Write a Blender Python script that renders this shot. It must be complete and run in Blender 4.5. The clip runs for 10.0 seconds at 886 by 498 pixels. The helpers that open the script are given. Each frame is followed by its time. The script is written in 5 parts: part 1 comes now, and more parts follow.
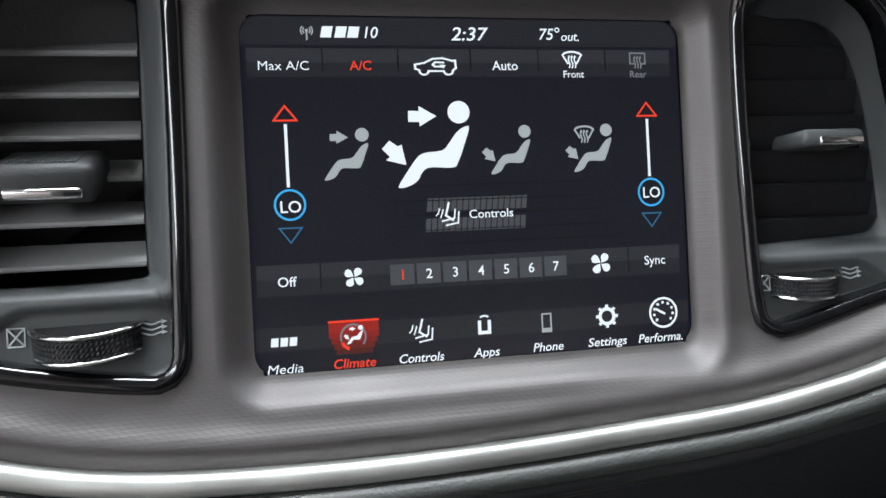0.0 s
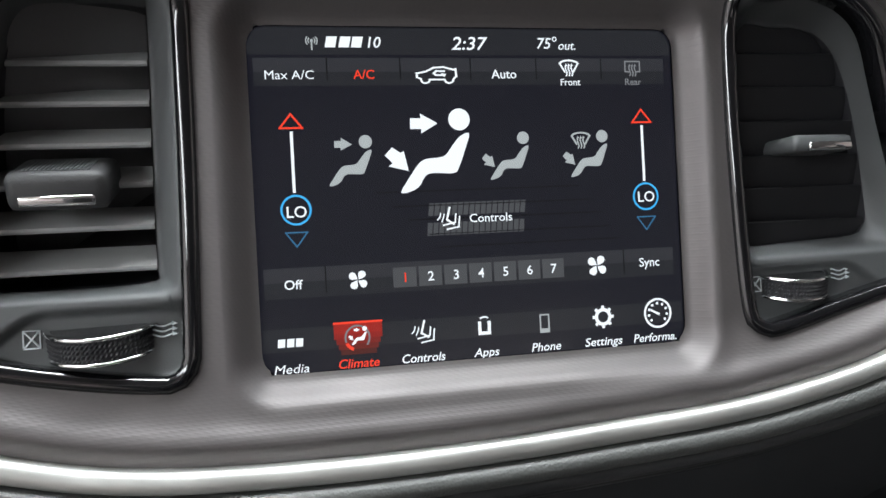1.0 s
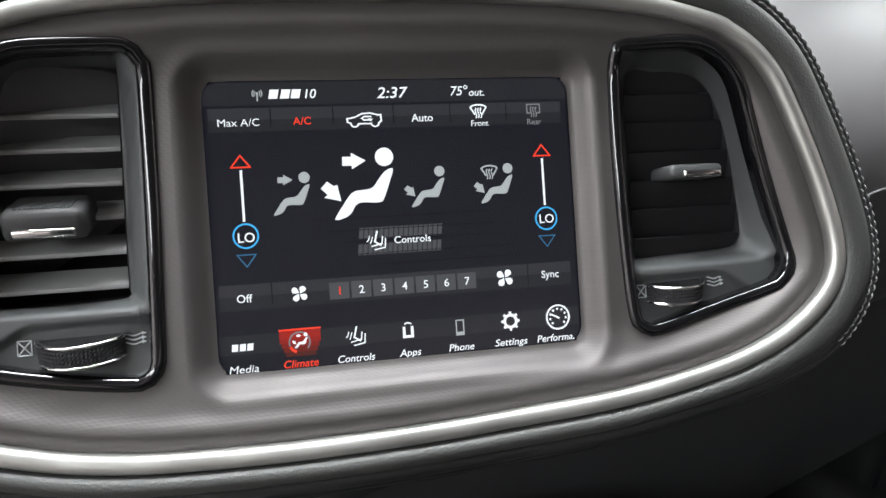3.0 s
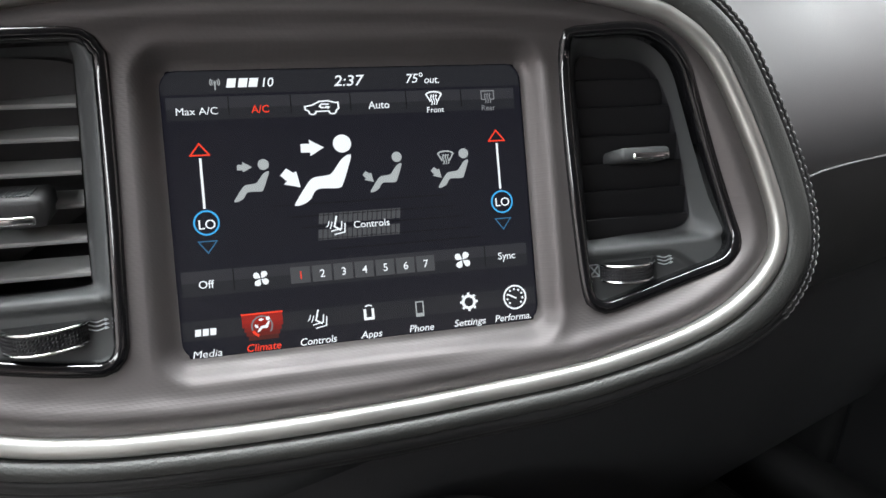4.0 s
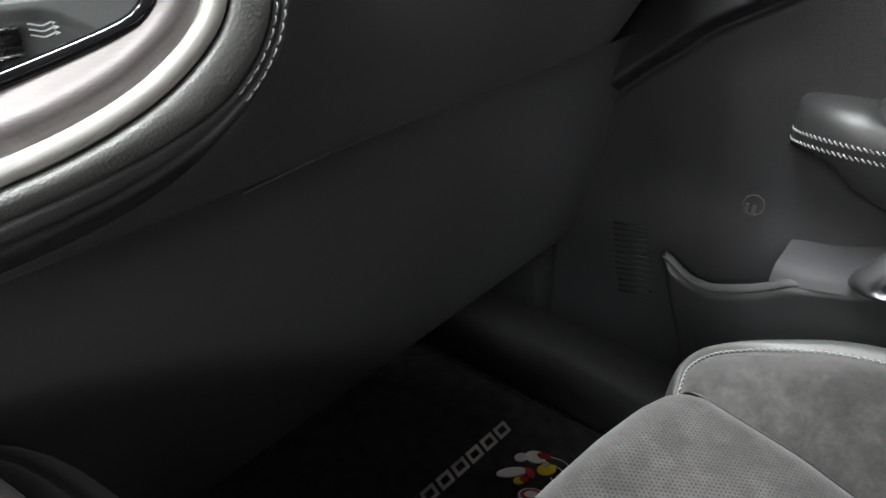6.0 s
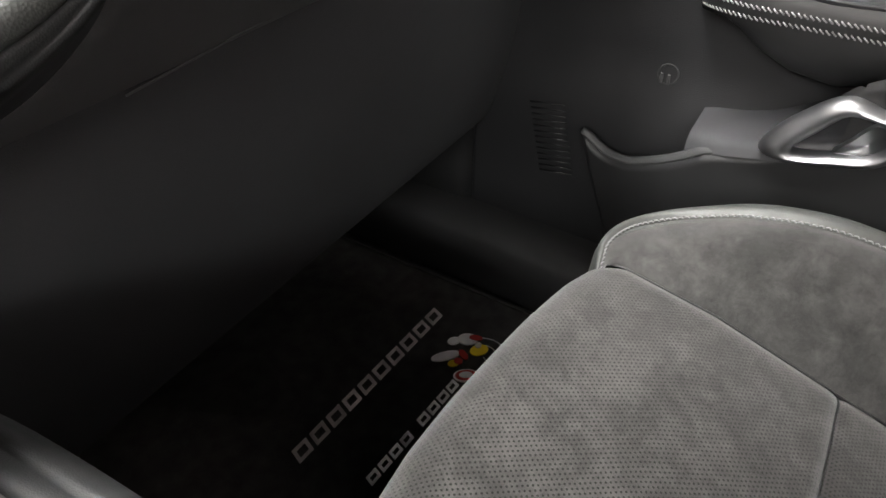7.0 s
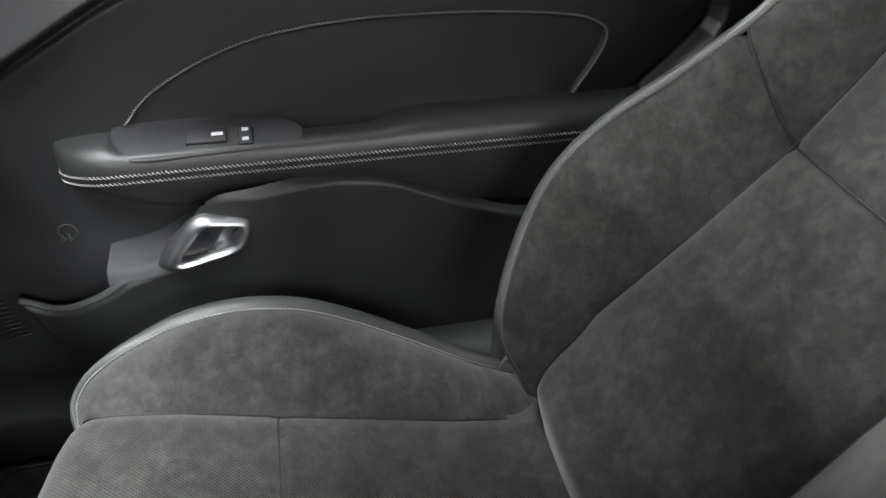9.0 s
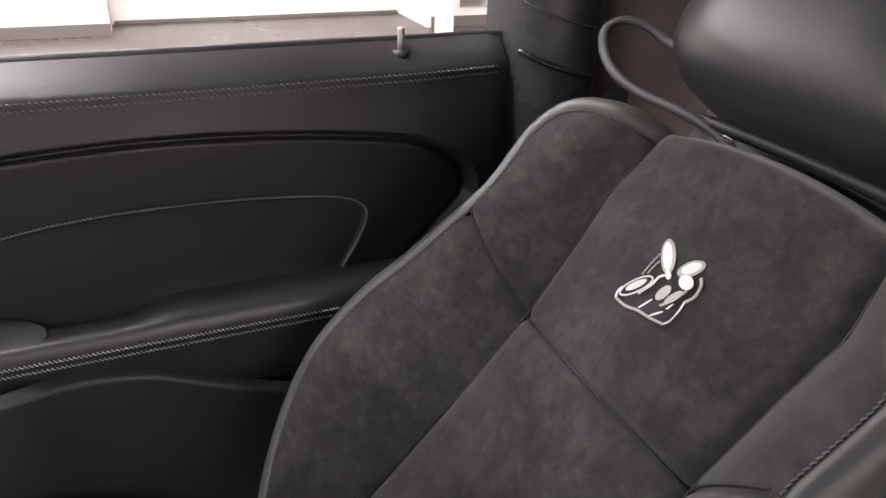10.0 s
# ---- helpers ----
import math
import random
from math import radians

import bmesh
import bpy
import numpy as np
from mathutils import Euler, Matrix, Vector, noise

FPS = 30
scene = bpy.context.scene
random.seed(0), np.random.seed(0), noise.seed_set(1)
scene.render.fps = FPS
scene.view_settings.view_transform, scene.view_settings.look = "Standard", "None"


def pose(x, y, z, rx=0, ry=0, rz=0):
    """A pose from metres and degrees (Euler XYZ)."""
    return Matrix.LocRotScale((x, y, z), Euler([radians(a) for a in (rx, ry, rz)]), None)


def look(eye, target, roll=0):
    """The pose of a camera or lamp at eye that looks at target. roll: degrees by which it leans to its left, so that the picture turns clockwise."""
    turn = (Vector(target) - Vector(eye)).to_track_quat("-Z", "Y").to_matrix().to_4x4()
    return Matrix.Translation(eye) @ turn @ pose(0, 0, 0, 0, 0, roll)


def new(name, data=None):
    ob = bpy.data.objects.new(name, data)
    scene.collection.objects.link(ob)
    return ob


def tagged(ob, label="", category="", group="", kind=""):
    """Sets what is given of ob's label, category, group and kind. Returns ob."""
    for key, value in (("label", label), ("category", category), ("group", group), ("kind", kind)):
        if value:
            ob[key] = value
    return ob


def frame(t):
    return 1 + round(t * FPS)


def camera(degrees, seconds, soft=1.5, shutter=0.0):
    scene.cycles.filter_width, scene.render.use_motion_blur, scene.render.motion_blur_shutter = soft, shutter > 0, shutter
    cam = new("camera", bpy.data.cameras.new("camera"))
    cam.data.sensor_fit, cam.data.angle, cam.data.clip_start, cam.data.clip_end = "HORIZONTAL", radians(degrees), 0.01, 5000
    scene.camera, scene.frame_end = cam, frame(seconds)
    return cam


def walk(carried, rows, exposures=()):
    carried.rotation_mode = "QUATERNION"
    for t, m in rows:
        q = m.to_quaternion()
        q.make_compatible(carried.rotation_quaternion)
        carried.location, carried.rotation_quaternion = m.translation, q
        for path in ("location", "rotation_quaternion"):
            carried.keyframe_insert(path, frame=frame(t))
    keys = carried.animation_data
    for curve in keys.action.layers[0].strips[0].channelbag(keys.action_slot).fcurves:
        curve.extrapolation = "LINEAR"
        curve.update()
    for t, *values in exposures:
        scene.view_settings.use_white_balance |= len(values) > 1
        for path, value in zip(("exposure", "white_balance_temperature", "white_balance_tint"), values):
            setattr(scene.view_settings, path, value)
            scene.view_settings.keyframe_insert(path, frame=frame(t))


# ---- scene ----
# ---- camera ----
cam = camera(64.0, 10.0, soft=1.5, shutter=0.0)
PATH = [
    (0, (-0.14, -0.215, 0.681), (0.791, 1.38, -0.086), 1.9),
    (0.5, (-0.137, -0.215, 0.682), (0.793, 1.378, -0.091), 1.8),
    (1, (-0.145, -0.22, 0.686), (0.793, 1.368, -0.086), 1.9),
    (1.5, (-0.139, -0.221, 0.686), (0.8, 1.371, -0.078), 1.8),
    (2, (-0.133, -0.223, 0.697), (0.808, 1.364, -0.076), 1.8),
    (2.5, (-0.143, -0.251, 0.715), (0.796, 1.335, -0.062), 1.6),
    (4, (-0.142, -0.285, 0.714), (0.875, 1.244, -0.079), 1.3),
    (4.5, (-0.095, -0.301, 0.709), (0.942, 1.203, -0.104), 0.8),
    (5, (-0.01, -0.324, 0.649), (1.145, 1.102, -0.145), -0.5),
    (5.5, (0.028, -0.327, 0.642), (1.288, 0.93, -0.271), 0.3),
    (6, (0.043, -0.316, 0.619), (1.382, 0.78, -0.383), 0.4),
    (7.3, (0.055, -0.309, 0.612), (1.363, 0.434, -0.705), -0.1),
    (7.5, (0.052, -0.306, 0.62), (1.392, 0.36, -0.707), 0.1),
    (8, (0.022, -0.327, 0.658), (1.471, -0.012, -0.684), 0.9),
    (8.5, (-0.022, -0.358, 0.725), (1.495, -0.467, -0.574), 1.4),
    (9, (-0.02, -0.427, 0.814), (1.506, -0.798, -0.424), 1.4),
    (9.5, (-0.025, -0.519, 0.831), (1.563, -1.071, -0.251), 1.5),
    (10, (-0.033, -0.574, 0.864), (1.592, -1.277, -0.066), 1.8),
]
walk(cam, [(t, look(eye, target, roll)) for t, eye, target, roll in PATH], exposures=[(0, 0.06, 6200, 7), (0.5, 0.2, 6250, 7), (1, 0.2, 6350, 8), (2.5, 0.26, 6450, 9), (4.5, 0.16, 6450, 9), (5, 0.26, 6450, 8), (5.5, 0.75, 6350, 3), (6, 0.92, 6550, 8), (7.5, 1.0, 7000, 11), (8.5, 0.8, 6600, 11), (9, 0.9, 6500, 7), (9.5, 0.72, 6450, 9), (10, 0.62, 6850, 16)])

# ---- world and showroom lamps ----
world = bpy.data.worlds.new("world")
scene.world = world
world.use_nodes = True
world.node_tree.nodes["Background"].inputs[0].default_value = (0.9, 0.93, 1.0, 1)
world.node_tree.nodes["Background"].inputs[1].default_value = 0.05


def ceiling_lamp(x, y, sx, sy, watts):
    lamp = bpy.data.lights.new("ceiling_lamp", "AREA")
    lamp.shape, lamp.size, lamp.size_y, lamp.energy, lamp.color = "RECTANGLE", sx, sy, watts, (0.95, 0.985, 1.0)
    ob = new("ceiling_lamp", lamp)
    ob.matrix_world = pose(x, y, 3.15)
    return ob


for lx, ly, sx, sy, watts in ((0.4, 0.5, 3.0, 0.5, 210), (0.3, 6.3, 3.4, 0.6, 500), (-3.4, 1.0, 1.2, 3.2, 110), (-5.0, -2.2, 1.8, 4.0, 290), (-0.4, -5.4, 3.0, 0.6, 280), (4.5, 0.6, 0.6, 3.6, 230)):
    ceiling_lamp(lx, ly, sx, sy, watts)


# ---- materials ----
def material(name, base, rough=0.5, metal=0.0, vary=0.15, scale=40.0, fine=900.0, bump=0.1, bump_scale=0.0, coat=0.0, sheen=0.0, spec=0.5, kind="noise", span=(0.4, 1.0)):
    """A surface with blotches at one scale, grain at a finer one, and relief."""
    m = bpy.data.materials.new(name)
    m.use_nodes = True
    nt = m.node_tree
    bsdf = nt.nodes["Principled BSDF"]
    tc = nt.nodes.new("ShaderNodeTexCoord")
    big, small = nt.nodes.new("ShaderNodeTexNoise"), nt.nodes.new("ShaderNodeTexNoise")
    big.inputs["Scale"].default_value, small.inputs["Scale"].default_value = scale, fine
    big.inputs["Detail"].default_value = 5.0
    add = nt.nodes.new("ShaderNodeMath")
    add.operation = "MULTIPLY_ADD"
    add.inputs[1].default_value = 0.4
    nt.links.new(tc.outputs["Object"], big.inputs["Vector"])
    nt.links.new(tc.outputs["Object"], small.inputs["Vector"])
    nt.links.new(small.outputs["Fac"], add.inputs[0])
    nt.links.new(big.outputs["Fac"], add.inputs[2])
    ramp = nt.nodes.new("ShaderNodeMapRange")
    ramp.inputs["From Min"].default_value, ramp.inputs["From Max"].default_value = span
    ramp.inputs["To Min"].default_value, ramp.inputs["To Max"].default_value = 1.0 - vary, 1.0 + vary
    nt.links.new(add.outputs[0], ramp.inputs["Value"])
    mul = nt.nodes.new("ShaderNodeVectorMath")
    mul.operation = "SCALE"
    mul.inputs[0].default_value = base
    nt.links.new(ramp.outputs["Result"], mul.inputs["Scale"])
    nt.links.new(mul.outputs["Vector"], bsdf.inputs["Base Color"])
    rr = nt.nodes.new("ShaderNodeMapRange")
    rr.inputs["From Min"].default_value, rr.inputs["From Max"].default_value = 0.3, 0.7
    rr.inputs["To Min"].default_value, rr.inputs["To Max"].default_value = max(rough - 0.06, 0.02), min(rough + 0.06, 1.0)
    nt.links.new(big.outputs["Fac"], rr.inputs["Value"])
    nt.links.new(rr.outputs["Result"], bsdf.inputs["Roughness"])
    bsdf.inputs["Metallic"].default_value = metal
    bsdf.inputs["Coat Weight"].default_value = coat
    bsdf.inputs["Coat Roughness"].default_value = 0.05
    bsdf.inputs["Sheen Weight"].default_value = sheen
    bsdf.inputs["Specular IOR Level"].default_value = spec
    if bump > 0:
        bp = nt.nodes.new("ShaderNodeBump")
        bp.inputs["Strength"].default_value, bp.inputs["Distance"].default_value = bump, 0.0006
        if kind == "leather":
            vor = nt.nodes.new("ShaderNodeTexVoronoi")
            vor.inputs["Scale"].default_value = bump_scale or 700.0
            nt.links.new(tc.outputs["Object"], vor.inputs["Vector"])
            nt.links.new(vor.outputs["Distance"], bp.inputs["Height"])
        else:
            grain = nt.nodes.new("ShaderNodeTexNoise")
            grain.inputs["Scale"].default_value = bump_scale or 1500.0
            nt.links.new(tc.outputs["Object"], grain.inputs["Vector"])
            nt.links.new(grain.outputs["Fac"], bp.inputs["Height"])
        nt.links.new(bp.outputs["Normal"], bsdf.inputs["Normal"])
    return m


def woven_trim(name, base, rough, metal):
    """Satin trim with a fine woven relief."""
    m = material(name, base, rough, metal, vary=0.06, scale=25.0, bump=0.0)
    nt = m.node_tree
    bsdf = nt.nodes["Principled BSDF"]
    tc = nt.nodes.new("ShaderNodeTexCoord")
    heights = []
    for axis, sc in (("DIAGONAL", 200.0), ("Z", 240.0)):
        w = nt.nodes.new("ShaderNodeTexWave")
        w.wave_type, w.bands_direction = "BANDS", axis
        w.inputs["Scale"].default_value, w.inputs["Distortion"].default_value = sc, 0.6
        nt.links.new(tc.outputs["Object"], w.inputs["Vector"])
        heights.append(w)
    mix = nt.nodes.new("ShaderNodeMath")
    mix.operation = "MULTIPLY"
    nt.links.new(heights[0].outputs["Fac"], mix.inputs[0])
    nt.links.new(heights[1].outputs["Fac"], mix.inputs[1])
    bp = nt.nodes.new("ShaderNodeBump")
    bp.inputs["Strength"].default_value, bp.inputs["Distance"].default_value = 0.14, 0.0003
    nt.links.new(mix.outputs[0], bp.inputs["Height"])
    nt.links.new(bp.outputs["Normal"], bsdf.inputs["Normal"])
    return m


def suede(name, base, holes=False):
    """Napped suede with brushed patches, plain or perforated."""
    m = material(name, base, 0.95, 0.0, vary=0.4, scale=60.0, fine=2200.0, bump=0.25, bump_scale=2600.0, sheen=0.3, spec=0.2, span=(0.48, 0.9))
    for n in m.node_tree.nodes:
        if n.type == "TEX_NOISE" and abs(n.inputs["Scale"].default_value - 60.0) < 0.1:
            n.inputs["Distortion"].default_value, n.inputs["Roughness"].default_value = 0.35, 0.72
    nt = m.node_tree
    bsdf = nt.nodes["Principled BSDF"]
    tc = nt.nodes.new("ShaderNodeTexCoord")
    nap = nt.nodes.new("ShaderNodeTexNoise")
    nap.inputs["Scale"].default_value, nap.inputs["Detail"].default_value = 24.0, 8.0
    nap.inputs["Roughness"].default_value, nap.inputs["Distortion"].default_value = 0.7, 0.25
    nt.links.new(tc.outputs["Object"], nap.inputs["Vector"])
    brushed = nt.nodes.new("ShaderNodeMapRange")
    brushed.inputs["From Min"].default_value, brushed.inputs["From Max"].default_value = 0.42, 0.60
    brushed.inputs["To Min"].default_value, brushed.inputs["To Max"].default_value = 0.68, 1.16
    nt.links.new(nap.outputs["Fac"], brushed.inputs["Value"])
    link = bsdf.inputs["Base Color"].links[0].from_socket
    shade = nt.nodes.new("ShaderNodeVectorMath")
    shade.operation = "SCALE"
    nt.links.new(link, shade.inputs[0])
    nt.links.new(brushed.outputs["Result"], shade.inputs["Scale"])
    nt.links.new(shade.outputs["Vector"], bsdf.inputs["Base Color"])
    if holes:
        sep = nt.nodes.new("ShaderNodeSeparateXYZ")
        nt.links.new(tc.outputs["Object"], sep.inputs[0])

        def node(op, a, b=None, c=None):
            n = nt.nodes.new("ShaderNodeMath")
            n.operation = op
            for k, v in enumerate((a, b, c)):
                if v is None:
                    continue
                if isinstance(v, (int, float)):
                    n.inputs[k].default_value = v
                else:
                    nt.links.new(v, n.inputs[k])
            return n.outputs[0]

        pitch = 1 / 0.0036
        row = node("MULTIPLY", sep.outputs["Y"], pitch * 1.6)
        odd = node("MULTIPLY", node("FLOORED_MODULO", node("FLOOR", row), 2.0), 0.5)
        cx = node("SUBTRACT", node("FRACT", node("ADD", node("MULTIPLY", sep.outputs["X"], pitch), odd)), 0.5)
        cy = node("MULTIPLY", node("SUBTRACT", node("FRACT", row), 0.5), 0.625)
        far = node("SQRT", node("ADD", node("MULTIPLY", cx, cx), node("MULTIPLY", cy, cy)))
        solid = node("GREATER_THAN", far, 0.19)
        link = bsdf.inputs["Base Color"].links[0].from_socket
        mul = nt.nodes.new("ShaderNodeVectorMath")
        mul.operation = "SCALE"
        nt.links.new(link, mul.inputs[0])
        nt.links.new(node("MULTIPLY_ADD", solid, 0.8, 0.2), mul.inputs["Scale"])
        nt.links.new(mul.outputs["Vector"], bsdf.inputs["Base Color"])
    return m


def glow(name, colour, strength):
    m = bpy.data.materials.new(name)
    m.use_nodes = True
    bsdf = m.node_tree.nodes["Principled BSDF"]
    bsdf.inputs["Base Color"].default_value = (0.01, 0.01, 0.01, 1)
    bsdf.inputs["Roughness"].default_value = 0.2
    bsdf.inputs["Emission Color"].default_value = (*colour, 1)
    bsdf.inputs["Emission Strength"].default_value = strength
    return m


TRIM = woven_trim("woven_satin_trim", (0.13, 0.119, 0.119), 0.54, 0.55)
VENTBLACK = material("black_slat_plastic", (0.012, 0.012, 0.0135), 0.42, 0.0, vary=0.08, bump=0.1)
HANDLEMETAL = material("brushed_handle_metal", (0.42, 0.425, 0.44), 0.4, 1.0, vary=0.04, bump=0.02)
SATIN = material("satin_silver", (0.6, 0.6, 0.572), 0.46, 0.9, vary=0.03, bump=0.02)
CHROME = material("bright_chrome", (0.82, 0.82, 0.82), 0.08, 1.0, vary=0.02, bump=0.0)
PIANO = material("gloss_black", (0.006, 0.006, 0.007), 0.09, 0.0, vary=0.1, bump=0.0, coat=0.6)
PLASTIC = material("grained_grey_plastic", (0.082, 0.086, 0.088), 0.5, 0.0, vary=0.06, bump=0.25, bump_scale=2200.0)
# Slat plastic made pale, so the colour carries the light on the left slats.
LITSLAT = material("lit_slat_plastic", (0.36, 0.365, 0.36), 0.5, 0.0, vary=0.06, bump=0.2, bump_scale=2200.0)
DARK = material("dark_plastic", (0.022, 0.022, 0.025), 0.5, 0.0, vary=0.1, bump=0.15)
LEATHER = material("black_leather", (0.028, 0.0284, 0.029), 0.38, 0.0, vary=0.12, scale=18.0, bump=0.16, bump_scale=1300.0, kind="leather")
DASHSKIN = material("dash_skin", (0.094, 0.0935, 0.096), 0.42, 0.0, vary=0.12, scale=9.0, bump=0.09, bump_scale=1300.0, kind="leather")
# Black leather made lighter to hold the light on rolls and seat edges.
LITLEATHER = material("grey_black_leather", (0.055, 0.0565, 0.054), 0.46, 0.0, vary=0.1, scale=14.0, bump=0.28, bump_scale=900.0, kind="leather")
DOORSKIN = material("door_skin", (0.022, 0.0222, 0.0235), 0.34, 0.0, vary=0.12, scale=9.0, bump=0.3, bump_scale=900.0, kind="leather")
KNEE = material("dark_grained_plastic", (0.05, 0.0505, 0.054), 0.7, 0.0, spec=0.4, vary=0.12, scale=12.0, bump=0.3, bump_scale=1400.0)
POCKETSKIN = material("dark_pocket_plastic", (0.017, 0.0172, 0.018), 0.5, 0.0, vary=0.12, scale=12.0, bump=0.3, bump_scale=1400.0)
HARD = material("hard_black_plastic", (0.05, 0.0505, 0.052), 0.55, 0.0, vary=0.12, scale=12.0, bump=0.3, bump_scale=1400.0)
SUEDE = suede("grey_suede", (0.042, 0.0408, 0.0398))
PERF = suede("perforated_suede", (0.046, 0.0438, 0.0424), True)
CARPET = material("black_carpet", (0.15, 0.142, 0.14), 1.0, 0.0, vary=0.4, scale=60.0, bump=0.9, bump_scale=900.0, spec=0.1)
THREAD = material("grey_thread", (0.3, 0.3, 0.3), 0.7, 0.0, vary=0.1, bump=0.3, bump_scale=3000.0)
DIMTHREAD = material("dim_thread", (0.135, 0.135, 0.135), 0.7, 0.0, vary=0.1, bump=0.3, bump_scale=3000.0)
PILLAR = material("smooth_pillar_plastic", (0.036, 0.0365, 0.039), 0.26, 0.0, vary=0.08, scale=6.0, bump=0.1, bump_scale=1800.0)
WEBBING = material("belt_webbing", (0.085, 0.08, 0.085), 0.8, 0.0, vary=0.2, bump=0.6, bump_scale=900.0)
PAINTMARK = material("pale_print", (0.75, 0.8, 0.82), 0.6, 0.0, vary=0.05, bump=0.0)
# Brown-grey base stands in for light reflected off the rear leather trim.
LITQUARTER = material("lit_rear_trim", (0.2, 0.168, 0.16), 0.5, 0.0, vary=0.12, scale=8.0, bump=0.25, bump_scale=900.0, kind="leather")
LINER = material("headliner_cloth", (0.4, 0.39, 0.385), 0.95, 0.0, vary=0.1, bump=0.4)
WALLPAINT = material("white_wall_paint", (0.79, 0.725, 0.715), 0.7, 0.0, vary=0.03, scale=2.0, fine=60.0, bump=0.1, bump_scale=120.0)
GREYWALL = material("grey_skirting", (0.13, 0.112, 0.105), 0.6, 0.0, vary=0.1, scale=3.0, bump=0.1)
TILE = material("showroom_floor", (0.085, 0.071, 0.065), 0.3, 0.0, vary=0.12, scale=1.5, fine=40.0, bump=0.05, bump_scale=80.0)
GLASS = material("screen_glass", (0.008, 0.008, 0.010), 0.16, 0.0, vary=0.05, bump=0.0, spec=0.35)
MATPRINT = material("dark_grey_print", (0.5, 0.46, 0.46), 0.8, 0.0, vary=0.3, bump=0.3)
SILVERPRINT = material("silver_print", (0.85, 0.86, 0.87), 0.4, 0.0, vary=0.2, bump=0.3)
YELLOWPRINT = material("yellow_print", (0.75, 0.55, 0.02), 0.7, 0.0, vary=0.1, bump=0.2)
REDPRINT = material("red_print", (0.4, 0.03, 0.025), 0.7, 0.0, vary=0.1, bump=0.2)
UI_WHITE = glow("display_white", (0.9, 0.95, 1.0), 0.95)
UI_GREY = glow("display_grey", (0.5, 0.54, 0.55), 0.75)
UI_DIM = glow("display_dim_grey", (0.3, 0.31, 0.33), 0.6)
UI_RED = glow("display_red", (1.0, 0.06, 0.025), 0.85)
UI_DEEP = glow("display_deep_red", (0.42, 0.02, 0.012), 0.7)
UI_BLUE = glow("display_blue", (0.06, 0.45, 0.9), 0.9)
UI_PALEBLUE = glow("display_steel_blue", (0.05, 0.2, 0.38), 0.7)
UI_PANEL = glow("display_panel", (0.034, 0.035, 0.042), 0.75)
UI_BAND = glow("display_band", (0.02, 0.021, 0.026), 0.75)
UI_TILE = glow("display_tile", (0.08, 0.083, 0.09), 0.78)
UI_BLACK = glow("display_black", (0.0075, 0.0077, 0.0135), 0.9)
UI_LINE = glow("display_line", (0.004, 0.004, 0.006), 0.5)


# ---- mesh tools ----
INVERSE = {}


def thing(name, m, label, category, group="", kind=""):
    ob = new(name)
    ob.matrix_world = m
    ob.empty_display_size = 0.02
    INVERSE[ob] = m.inverted()
    return tagged(ob, label, category, group, kind)


def mesh_of(name, verts, faces, mat, smooth=True):
    me = bpy.data.meshes.new(name)
    me.from_pydata([tuple(map(float, v)) for v in verts], [], [tuple(map(int, f)) for f in faces])
    me.materials.append(mat)
    if smooth:
        me.shade_smooth()
    me.update()
    return me


def part(name, verts, faces, mat, parent=None, label="", smooth=True, local=False, sharp=0.0):
    """One mesh under a thing or a part; places are in the world, or in the thing's own frame if local."""
    verts = np.asarray(verts, float)
    inv = INVERSE.get(parent)
    if inv is not None and not local:
        a = np.array(inv)
        verts = verts @ a[:3, :3].T + a[:3, 3]
    me = mesh_of(name, verts, faces, mat, smooth)
    if sharp:
        me.set_sharp_from_angle(angle=radians(sharp))
    ob = new(name, me)
    if parent is not None:
        ob.parent = parent
        INVERSE[ob] = inv
    else:
        INVERSE[ob] = Matrix.Identity(4)
    if label:
        ob["label"] = label
    return ob


def smooth_line(points, n, closed=False):
    """n points at even steps on a soft curve through the given ones."""
    p = np.asarray(points, float)
    if closed:
        p = np.vstack([p[-1], p, p[0], p[1]])
    else:
        p = np.vstack([2 * p[0] - p[1], p, 2 * p[-1] - p[-2]])
    out = []
    for i in range(1, len(p) - 2):
        for t in np.linspace(0, 1, 12, endpoint=False):
            a, b, c, d = p[i - 1], p[i], p[i + 1], p[i + 2]
            out.append(0.5 * (2 * b + (c - a) * t + (2 * a - 5 * b + 4 * c - d) * t * t + (3 * b - a - 3 * c + d) * t ** 3))
    out.append(p[-2])
    out = np.array(out)
    s = np.r_[0, np.cumsum(np.linalg.norm(np.diff(out, axis=0), axis=1))]
    want = np.linspace(0, s[-1], n + 1)[:-1] if closed else np.linspace(0, s[-1], n)
    return np.stack([np.interp(want, s, out[:, k]) for k in range(out.shape[1])], 1)


def loft(rows, closed_u=False, closed_v=False):
    """A sheet through rows of points. closed_u: each row is a ring; closed_v: the last row joins the first."""
    rows = np.asarray(rows, float)
    n, m = rows.shape[:2]
    faces = []
    for i in range(n if closed_v else n - 1):
        for j in range(m if closed_u else m - 1):
            a, b = i * m + j, i * m + (j + 1) % m
            c, d = ((i + 1) % n) * m + (j + 1) % m, ((i + 1) % n) * m + j
            faces.append((a, b, c, d))
    return rows.reshape(-1, 3), faces


